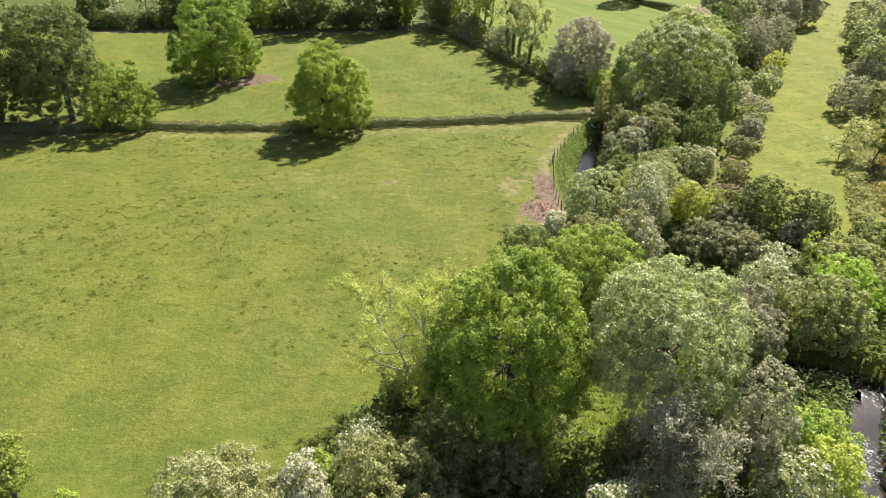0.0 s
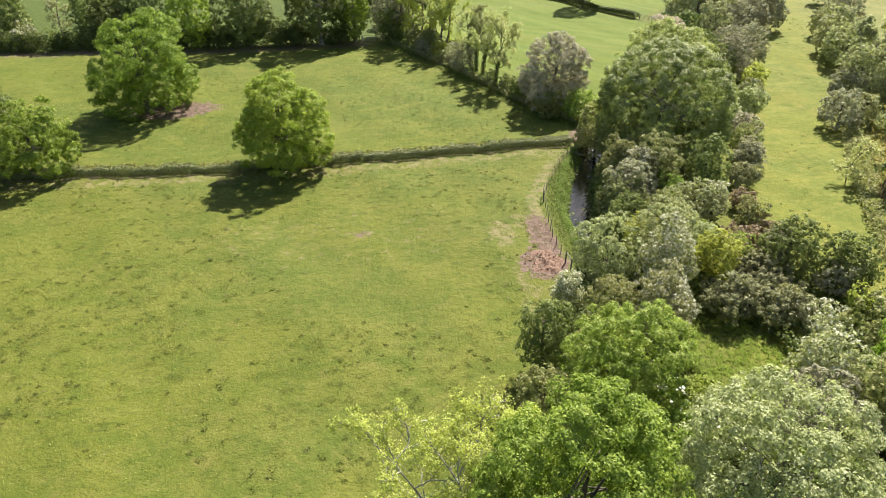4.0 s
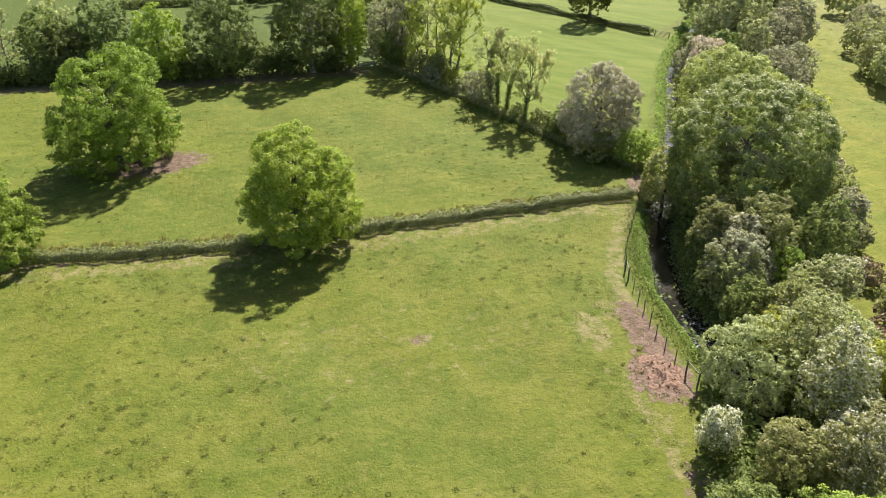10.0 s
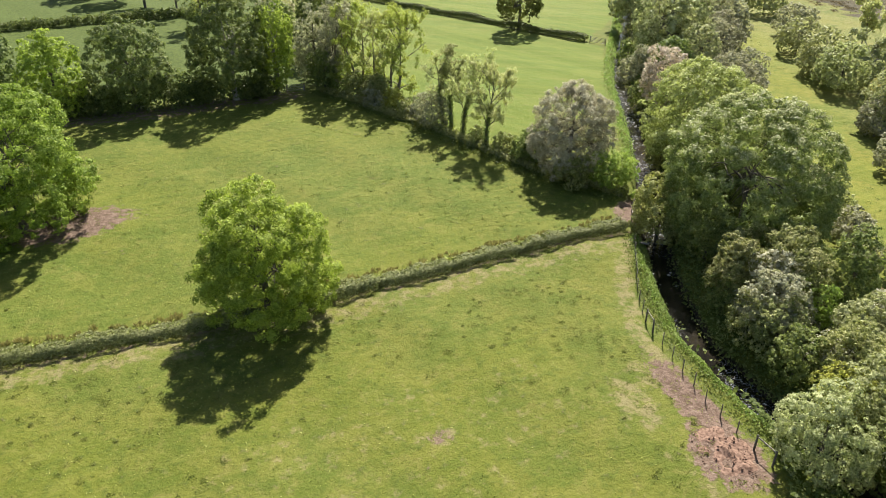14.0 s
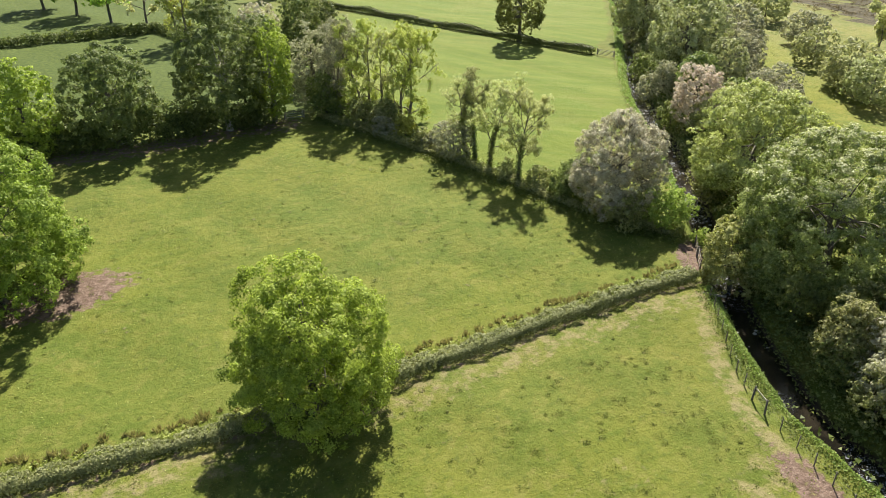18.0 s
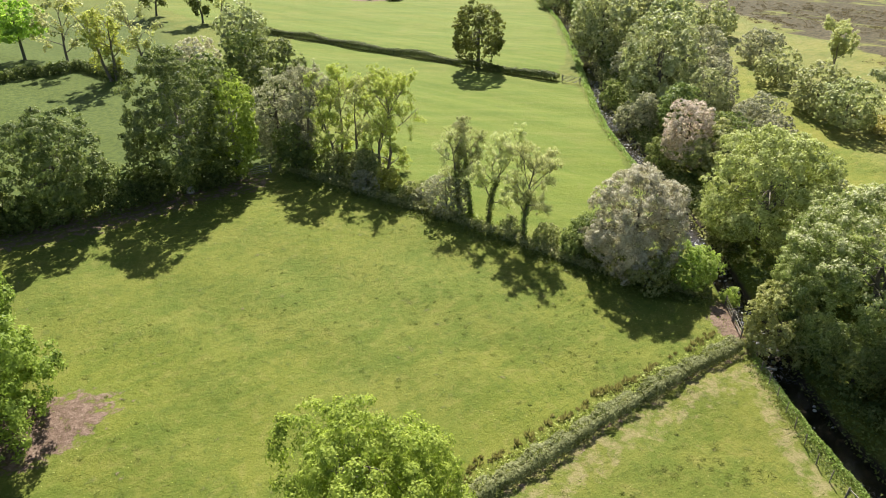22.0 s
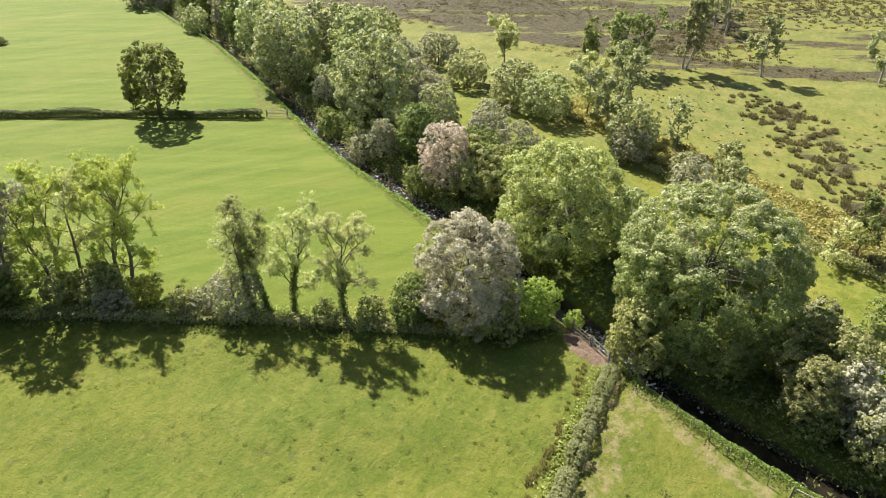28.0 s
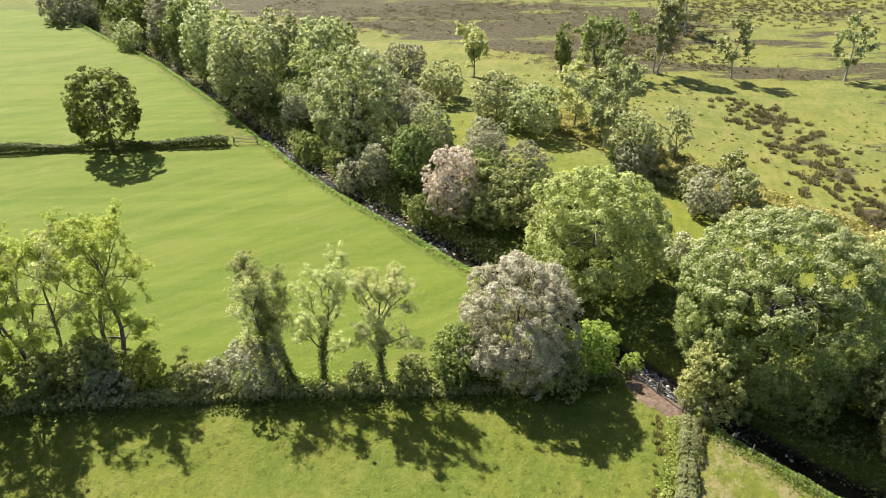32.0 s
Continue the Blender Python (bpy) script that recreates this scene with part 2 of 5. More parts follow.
    drift.inputs["Rotation"].default_value = (0, 0, radians(-32))
    drift.inputs["Scale"].default_value = (22, 1, 1)
    line = n.noise(0.45, 4.0, 0.65, drift.outputs["Vector"])
    lawn = n.mix(n.math("MULTIPLY", n.ramp(line, 0.5, 0.64), 0.4), lawn, (0.075, 0.12, 0.0125))
    lawn = n.mix(n.math("MULTIPLY", n.ramp(line, 0.46, 0.33), 0.4), lawn, (0.18, 0.185, 0.042))
    lawn = n.mix(n.math("MULTIPLY", n.ramp(blade, 0.5, 0.75), 0.35), lawn, (0.198, 0.202, 0.0504))
    lawn = n.mix(n.math("MULTIPLY", n.ramp(blade, 0.48, 0.3), 0.3), lawn, (0.0741, 0.101, 0.0109))
    lawn = n.mix(1.0, lawn, (0.885, 0.915, 0.95), "MULTIPLY")
    colour = n.mix(n.ramp(mown, 0.4, 0.6), grass, lawn)
    # heather, sedge
    heath = n.mix(n.ramp(tuft, 0.36, 0.62), (0.03, 0.027, 0.012), (0.088, 0.072, 0.038))
    heath = n.mix(n.math("MULTIPLY", n.ramp(blade, 0.52, 0.7), 0.35), heath, (0.16, 0.14, 0.075))
    band = n.add("ShaderNodeMapping")
    n.put(band.inputs["Vector"], n.place())
    band.vector_type = "TEXTURE"
    band.inputs["Rotation"].default_value = (0, 0, radians(-58))
    band.inputs["Scale"].default_value = (3.2, 1, 1)
    edge = n.math("ADD", moor, n.math("MULTIPLY", n.math("SUBTRACT", n.noise(0.13, 6.0, 0.7, band.outputs["Vector"]), 0.5), 2.4))
    colour = n.mix(n.ramp(edge, 0.42, 0.62), colour, heath)
    # dry grass and bare earth
    straw = n.mix(blade, (0.15, 0.115, 0.055), (0.32, 0.26, 0.15))
    edge = n.math("ADD", dry, n.math("MULTIPLY", n.math("SUBTRACT", n.noise(0.9, 5.0, 0.7), 0.5), 2.7))
    colour = n.mix(n.math("MULTIPLY", n.ramp(edge, 0.35, 0.9), 0.62), colour, straw)
    soil = n.mix(n.ramp(tuft, 0.35, 0.65), (0.088, 0.056, 0.039), (0.175, 0.12, 0.09))
    soil = n.mix(n.math("MULTIPLY", n.ramp(blade, 0.5, 0.7), 0.7), soil, (0.27, 0.21, 0.165))
    soil = n.mix(n.math("MULTIPLY", n.ramp(speck, 0.48, 0.34), 0.5), soil, (0.06, 0.042, 0.03))
    edge = n.math("ADD", mud, n.math("MULTIPLY", n.math("SUBTRACT", tuft, 0.5), 2.6))
    colour = n.mix(n.ramp(edge, 0.38, 0.8), colour, soil)
    wet = n.mix(tuft, (0.022, 0.017, 0.011), (0.06, 0.046, 0.03))
    colour = n.mix(n.ramp(bank, 0.35, 0.7), colour, wet)
    relief = n.math("ADD", n.math("MULTIPLY", tuft, 2.0), n.math("ADD", blade, n.math("MULTIPLY", speck, 0.4)))
    return n.finish(colour, 0.85, n.bump(relief, 0.65, 0.13), spec=0.12)


def plain(name, a, b, scale=6.0, rough=0.8, spec=0.3, metal=0.0):
    n = Nodes(name)
    spot = n.noise(scale, 4.0)
    mat = n.finish(n.mix(n.ramp(spot, 0.35, 0.65), a, b), rough, n.bump(spot, 0.3, 0.02), spec=spec)
    if metal:
        next(x for x in n.tree.nodes if x.type == "BSDF_PRINCIPLED").inputs["Metallic"].default_value = metal
    return mat


def water_material():
    """Water painted dark for shade and mirrored trees, white for shallow riffles and glints."""
    n = Nodes("stream_water")
    ripple = n.noise(2.6, 4.0, 0.6, distortion=0.6)
    colour = n.mix(n.ramp(n.noise(0.5), 0.4, 0.65), (0.009, 0.008, 0.006), (0.022, 0.018, 0.012))
    broken = n.math("MULTIPLY", n.ramp(n.noise(3.4, 5.0, 0.7, distortion=1.2), 0.53, 0.66), n.ramp(n.noise(0.16, 2.0), 0.46, 0.56))
    colour = n.mix(broken, colour, (0.42, 0.44, 0.47))
    return n.finish(colour, 0.08, n.bump(ripple, 0.3, 0.06), spec=0.5)


MEADOW, WATER = ground_material(), water_material()
WIRE = plain("galvanised_wire", (0.09, 0.09, 0.085), (0.15, 0.15, 0.14), 20, 0.55, 0.4, 0.6)
RUST = plain("rusty_steel", (0.16, 0.06, 0.035), (0.3, 0.13, 0.08), 9, 0.7, 0.3, 0.3)
CLOD = plain("dug_earth", (0.12, 0.073, 0.053), (0.24, 0.155, 0.115), 5, 0.95, 0.1)
STONE = plain("pale_stone", (0.3, 0.28, 0.24), (0.5, 0.48, 0.43), 7, 0.85)

# ---- lie of the land ----
STREAM = [(21.0, 2.0), (25.0, 20.0), (28.6, 35.0), (33.0, 42.2), (27.0, 44.8), (20.5, 47.5), (17.4, 52.5), (17.2, 58.5), (17.6, 65.0), (17.9, 71.0), (17.6, 76.0), (18.0, 84.0), (20.6, 92.2), (24.0, 99.3), (27.5, 105.5), (31.5, 113.0),
          (37.0, 123.5), (41.5, 133.0), (47.5, 146.5), (54.0, 158.0), (62.0, 170.5), (76.0, 192.0), (91.0, 217.0), (105.0, 247.0), (122.0, 280.0), (150.0, 330.0)]
HEDGE_LOW = [(-75.0, 95.5), (-48.0, 97.6), (-23.0, 97.6), (-10.0, 98.6), (6.0, 101.0), (15.0, 101.8), (22.0, 102.2)]
HEDGE_BACK = [(-90.0, 158.0), (-69.0, 156.5), (-38.0, 156.0), (-25.0, 155.5), (-14.0, 158.0), (-7.0, 158.5)]
HEDGE_SIDE = [(-1.5, 157.0), (7.0, 141.5), (11.0, 134.0), (15.0, 126.0), (19.5, 117.0), (25.5, 109.0)]
HEDGE_FAR = [(55.0, 173.5), (50.5, 181.0), (44.0, 194.5), (36.0, 208.5), (24.5, 230.5), (14.0, 248.0)]
FENCE = [(13.3, 69.6), (13.1, 76.0), (13.7, 81.4), (14.3, 86.2), (16.4, 91.0), (21.2, 99.6)]


def smooth(a, b, x):
    u = np.clip((np.asarray(x, float) - a) / (b - a), 0, 1)
    return u * u * (3 - 2 * u)


def away(line, x, y):
    """The distance of points from a line on the plan."""
    x, y = np.asarray(x, float), np.asarray(y, float)
    best = np.full(x.shape, 1e9)
    for (ax, ay), (bx, by) in zip(line, line[1:]):
        dx, dy = bx - ax, by - ay
        u = np.clip(((x - ax) * dx + (y - ay) * dy) / (dx * dx + dy * dy), 0, 1)
        best = np.minimum(best, np.hypot(x - ax - u * dx, y - ay - u * dy))
    return best


def inside(ring, x, y):
    x, y = np.asarray(x, float), np.asarray(y, float)
    hit = np.zeros(x.shape, bool)
    for (ax, ay), (bx, by) in zip(ring, ring[1:] + ring[:1]):
        if ay != by:
            hit ^= ((ay > y) != (by > y)) & (x < (bx - ax) * (y - ay) / (by - ay) + ax)
    return hit


def lie(x, y):
    """The land's height without the stream's cutting."""
    x, y = np.asarray(x, float), np.asarray(y, float)
    roll = 0.12 * np.sin(x * 0.21 + 0.8) * np.sin(y * 0.17) + 0.08 * np.sin(x * 0.55 + y * 0.31)
    far = np.clip((250 - np.hypot(x, y - 100)) / 60, 0, 1)
    return 1.5 * smooth(95, 150, y) + roll * far


def height(x, y):
    return lie(x, y) - 1.75 * smooth(2.5, 0.6, away(STREAM, x, y))


def ground_z(x, y):
    return float(height(np.array([x]), np.array([y]))[0])


def along(line, step):
    """Points at even steps on a line, with the direction there."""
    made, left = [], 0.0
    for (ax, ay), (bx, by) in zip(line, line[1:]):
        size = math.hypot(bx - ax, by - ay)
        d = left
        while d < size:
            made.append((ax + (bx - ax) * d / size, ay + (by - ay) * d / size, (bx - ax) / size, (by - ay) / size))
            d += step
        left = d - size
    return made


def raw_mesh(name, verts, faces, material, flat=True):
    """A mesh from numpy arrays: verts (n, 3), faces (m, 3 or 4)."""
    mesh = bpy.data.meshes.new(name)
    count, sides = faces.shape
    mesh.vertices.add(len(verts)), mesh.loops.add(count * sides), mesh.polygons.add(count)
    mesh.vertices.foreach_set("co", np.ascontiguousarray(verts, np.float32).ravel())
    mesh.loops.foreach_set("vertex_index", np.ascontiguousarray(faces, np.int32).ravel())
    mesh.polygons.foreach_set("loop_start", np.arange(0, count * sides, sides, dtype=np.int32))
    if not flat:
        mesh.polygons.foreach_set("use_smooth", np.ones(count, bool))
    mesh.update(calc_edges=True)
    mesh.materials.append(material)
    return mesh


def mesh_part(name, mesh, parent, label=""):
    ob = new(name, mesh)
    ob.parent = parent
    return tagged(ob, label)


def tubes(paths, sides=7):
    """Tapered tubes through rows of (x, y, z, radius)."""
    verts, faces, base = [], [], 0
    turn = np.linspace(0, 2 * np.pi, sides, endpoint=False)
    for path in paths:
        p = np.array(path, float)
        d = np.gradient(p[:, :3], axis=0)
        d /= np.linalg.norm(d, axis=1)[:, None] + 1e-9
        side = np.cross(d, np.array([0.31, 0.17, 0.94]) if abs(d[0][2]) < 0.8 else np.array([0.94, 0.31, 0.1]))
        side /= np.linalg.norm(side, axis=1)[:, None] + 1e-9
        up = np.cross(side, d)
        ring = p[:, None, :3] + p[:, None, 3:4] * (np.cos(turn)[None, :, None] * side[:, None] + np.sin(turn)[None, :, None] * up[:, None])
        verts.append(ring.reshape(-1, 3))
        for i in range(len(p) - 1):
            for k in range(sides):
                a, b = base + i * sides + k, base + i * sides + (k + 1) % sides
                faces.append((a, b, b + sides, a + sides))
        base += len(p) * sides
    return np.concatenate(verts), np.array(faces)


def sprays(rng, centre, out, length, width, spread=0.6):
    """A three-cornered leaf spray at each centre, facing about outwards."""
    n = len(centre)
    normal = out + rng.normal(0, spread, (n, 3))
    normal /= np.linalg.norm(normal, axis=1)[:, None] + 1e-9
    along_it = np.cross(normal, rng.normal(0, 1, (n, 3)))
    along_it /= np.linalg.norm(along_it, axis=1)[:, None] + 1e-9
    across = np.cross(normal, along_it)
    size = rng.uniform(0.65, 1.35, (n, 1))
    a, b = along_it * length * 0.5 * size, across * width * 0.5 * size
    j = rng.uniform(0.55, 1.2, (n, 5, 1))
    tri = np.stack([centre - a * j[:, 0], centre + a * (j[:, 1] - 0.35) - b * j[:, 2], centre + a * (j[:, 3] - 0.35) + b * j[:, 4]], axis=1)
    return tri.reshape(-1, 3), np.arange(n * 3).reshape(n, 3)


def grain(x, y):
    """How large the leaf sprays are: trees further from the camera's flight line are built coarser."""
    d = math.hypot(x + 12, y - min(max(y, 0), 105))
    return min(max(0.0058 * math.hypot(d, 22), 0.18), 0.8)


def crown_points(rng, r, rz, zc, clump, count, boughs=18, swell=0.36, cut=-0.8, lump=0.14, fill=0.15, full=1.0):
    """Leaf places and outward directions for a crown of boughs, each of them a heap of leafy clumps."""
    d = []
    while len(d) < boughs:
        tries = rng.normal(0, 1, (12, 3))
        tries /= np.linalg.norm(tries, axis=1)[:, None]
        tries = tries[tries[:, 2] > cut]
        if len(tries) == 0:
            continue
        d.append(max(tries, key=lambda q: min([1 - float(q @ p) for p in d], default=0) + rng.uniform(0, 0.04)))
    if cut < -0.5:  # a skirt of boughs round the crown's foot
        ring = np.linspace(0, 2 * math.pi, max(6, boughs // 3), endpoint=False) + rng.uniform(0, 1)
        d += [np.array([math.cos(a) * 0.86, math.sin(a) * 0.86, -0.51]) for a in ring]
        d += [np.array([math.cos(a + 0.4) * 0.62, math.sin(a + 0.4) * 0.62, -0.78]) for a in ring[::2]]
    d = np.array(d)
    boughs = len(d)
    flat = np.hypot(d[:, 0], d[:, 1])
    broad = np.where(d[:, 2] < 0, np.maximum(flat, 0.05) ** -0.75, 1.0)
    size = swell * rng.uniform(0.75, 1.2, boughs)
    reach = (1 - size * 0.92) * (1 - lump * rng.uniform(0, 1.6, boughs))
    heart = d * np.stack([broad, broad, np.ones(boughs)], axis=1) * reach[:, None]
    clumps = int(8.6 * full * (r / clump) * (rz / clump))
    share = size ** 2 / (size ** 2).sum()
    which = rng.choice(boughs, clumps, p=share)
    e = rng.normal(0, 1, (clumps, 3)) + d[which] * 0.9 + np.array([0, 0, 0.25])
    e /= np.linalg.norm(e, axis=1)[:, None]
    deep = np.where(rng.uniform(0, 1, clumps) < fill, rng.uniform(0.2, 0.7, clumps), rng.uniform(0.84, 1.02, clumps))
    unit = heart[which] + e * (size[which] * deep)[:, None]
    middle = unit * np.array([r, r, rz]) * 0.96 + np.array([0, 0, zc])
    middle[:, 2] = np.where(middle[:, 2] < zc, zc + (middle[:, 2] - zc) * 1.18, middle[:, 2])
    wide = clump * rng.uniform(0.4, 1.0, clumps)
    # every clump is a small leafy dome that faces outwards and up
    face = e * 0.85 + np.array([0, 0, 0.4])
    face /= np.linalg.norm(face, axis=1)[:, None]
    pick = rng.choice(clumps, count, p=wide ** 2 / (wide ** 2).sum())
    g = rng.normal(0, 1, (count, 3)) + face[pick] * 1.15
    g /= np.linalg.norm(g, axis=1)[:, None]
    shell = np.where(rng.uniform(0, 1, count) < 0.2, rng.uniform(0.1, 0.7, count), rng.uniform(0.6, 1.15, count))
    spot = middle[pick] + g * (shell * wide[pick])[:, None] * np.array([1, 1, 0.78])
    spot[:, 2] = np.maximum(spot[:, 2], 0.05 + 0.2 * rng.uniform(0, 1, count))
    out = g + face[pick] * 0.45
    return spot, out, middle


def limb_path(rng, a, b, r0, r1, steps=5, bend=0.12):
    a, b = np.array(a, float), np.array(b, float)
    size = np.linalg.norm(b - a)
    wob = rng.normal(0, bend * size, 3) * np.array([1, 1, 0.5])
    rows = []
    for i in range(steps + 1):
        u = i / steps
        p = a + (b - a) * u + wob * math.sin(u * math.pi) + np.array([0, 0, 0.12 * size * math.sin(u * math.pi)])
        rows.append((*p, r0 + (r1 - r0) * u))
    return rows


def plant(name, kind, x, y, tall, r, label, category="tree", group="", low=None, leaf=None, cover=1.55, clump=None, trunk=None, limbs=6, seed=0,
          lump=None, bark=None, lean=(0.0, 0.0), blossom=0.0, rx=1.0, twigs=0, cut=-0.85, fill=0.22, boughs=None, swell=None, full=1.0, tips=0.0):
    """A tree or bush at (x, y): tall metres high, with a crown r wide to each side that begins low metres up."""
    rng = np.random.default_rng(int(abs(x) * 71 + abs(y) * 13 + seed * 7 + 1))
    low = tall * 0.03 if low is None else low
    habit = (0.22, 20, 0.37) if category == "tree" else (0.14, 26, 0.34) if name == "willow_bush" else (0.36, 13, 0.43)
    lump, boughs, swell = (a if b is None else b for a, b in zip(habit, (lump, boughs, swell)))
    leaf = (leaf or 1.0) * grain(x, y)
    r *= 1.05
    rz, zc = (tall - low) / 2, (tall + low) / 2
    clump = clump or max(0.34, min(0.8, r * 0.11))
    trunk = trunk or max(0.06, 0.024 * tall)
    top = new(name)
    top.matrix_world = pose(x, y, ground_z(x, y), 0, 0, float(rng.uniform(0, 360)) if rx == 1.0 and lean == (0.0, 0.0) else 0.0)
    top.empty_display_size = 0.5
    tagged(top, label, category, group)
    count = int((0.95 if category == "tree" else 0.72) * cover * 4 * math.pi * r * (r + rz) / 2 / (0.22 * leaf * leaf))
    spot, out, middle = crown_points(rng, r, rz, zc, clump, count, boughs, swell, cut, lump, fill, full)
    shift = np.array([lean[0], lean[1], 0.0])
    squash = np.array([rx, 1.0, 1.0])
    spot, middle = spot * squash + shift, middle * squash + shift
    # trunk and limbs
    foot = (0.0, 0.0, -0.25)
    fork = np.array([lean[0] * 0.4, lean[1] * 0.4, max(low * 0.9, zc - rz * 0.45)])
    tip = np.array([lean[0] * 0.9, lean[1] * 0.9, zc + rz * (0.45 if cover < 1.2 else 0.2)])
    stem = [(*foot, trunk * 1.5), (0.0, 0.0, 0.25, trunk * 1.08)] + limb_path(rng, (0, 0, 0.6), fork, trunk, trunk * 0.78, 3, 0.04)[1:] + limb_path(rng, fork, tip, trunk * 0.7, trunk * 0.18, 4, 0.06)[1:]
    v, f = tubes([stem], 9)
    bole = mesh_part("trunk" if category == "tree" else "stem", raw_mesh("trunk", v, f, bark or BARK, False), top)
    if category != "tree":
        limbs = min(limbs, 2)
    if limbs:
        order = rng.permutation(len(middle))[: limbs * 4]
        for k in range(limbs):
            goals = middle[order[k * 4:k * 4 + 4]]
            if len(goals) == 0:
                break
            u = rng.uniform(0.0, 0.75)
            start = fork + (tip - fork) * u
            goals = start + (goals - start) * (0.92 if cover < 1.2 else 0.72)
            elbow = start + (goals[0] - start) * 0.55
            paths = [limb_path(rng, start, goals[0], trunk * (0.42 - 0.22 * u), trunk * 0.05)]
            paths += [limb_path(rng, elbow, q, trunk * 0.16, trunk * 0.04, 4) for q in goals[1:] if np.linalg.norm(q - elbow) < r * 1.3]
            v, f = tubes(paths, 5)
            mesh_part("limb", raw_mesh("limb", v, f, bark or BARK, False), bole)
    if twigs:
        picks = spot[rng.integers(0, len(spot), twigs)]
        near = middle[np.argmin(((picks[:, None] - middle[None]) ** 2).sum(2), axis=1)]
        v, f = tubes([limb_path(rng, a * 0.75 + tip * 0.25 * np.array([1, 1, 0.9]), b, 0.035, 0.012, 2, 0.1) for a, b in zip(near, picks)], 3)
        tagged(mesh_part("brushwood", raw_mesh("brushwood", v, f, bark or BARK, False), top), kind="stuff")
    if blossom:
        white = rng.uniform(0, 1, len(spot)) < blossom * (0.5 + 0.9 * smooth(zc - rz * 0.6, zc + rz * 0.5, spot[:, 2]))
        v, f = sprays(rng, spot[white] + out[white] * 0.08, out[white], leaf, leaf * 0.8)
        mesh_part("blossom", raw_mesh("blossom", v, f, LEAF["blossom"]), top, "clusters of white may blossom")
        spot, out = spot[~white], out[~white]
    # top leaves get a paler kind: the sun's sheen put into their colour
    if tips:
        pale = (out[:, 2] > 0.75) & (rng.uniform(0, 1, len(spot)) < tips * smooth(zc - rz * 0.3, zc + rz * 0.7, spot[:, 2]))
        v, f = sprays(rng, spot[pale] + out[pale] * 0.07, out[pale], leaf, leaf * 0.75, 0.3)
        mesh_part("pale_canopy", raw_mesh("pale_canopy", v, f, LEAF["silver"]), top, "crown-top leaves painted pale for the sun's sheen")
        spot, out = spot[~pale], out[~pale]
    v, f = sprays(rng, spot, out, leaf, leaf * 0.75, 0.5)
    mesh_part("crown" if category == "tree" else "foliage", raw_mesh("crown", v, f, LEAF[kind]), top)
    return top


def bough(rng, a, d, size, r0, r1, steps=5, wob=0.22, rise=0.1):
    """A crooked branch that grows from a towards d and bends upwards."""
    p, d = np.array(a, float), np.array(d, float)
    rows = [(*p, r0)]
    for i in range(steps):
        d = d + rng.normal(0, wob, 3) + np.array([0, 0, rise])
        d /= np.linalg.norm(d)
        p = p + d * size / steps
        rows.append((*p, r0 + (r1 - r0) * (i + 1) / steps))
    return rows


def on_row(rows, u):
    q = np.array(rows)
    k = min(int(u * (len(q) - 1)), len(q) - 2)
    w = u * (len(q) - 1) - k
    p = q[k] + (q[k + 1] - q[k]) * w
    d = q[k + 1, :3] - q[k, :3]
    return p[:3], d / (np.linalg.norm(d) + 1e-9), p[3]


def turned(rng, d, spread):
    e = d + rng.normal(0, spread, 3)
    return e / np.linalg.norm(e)


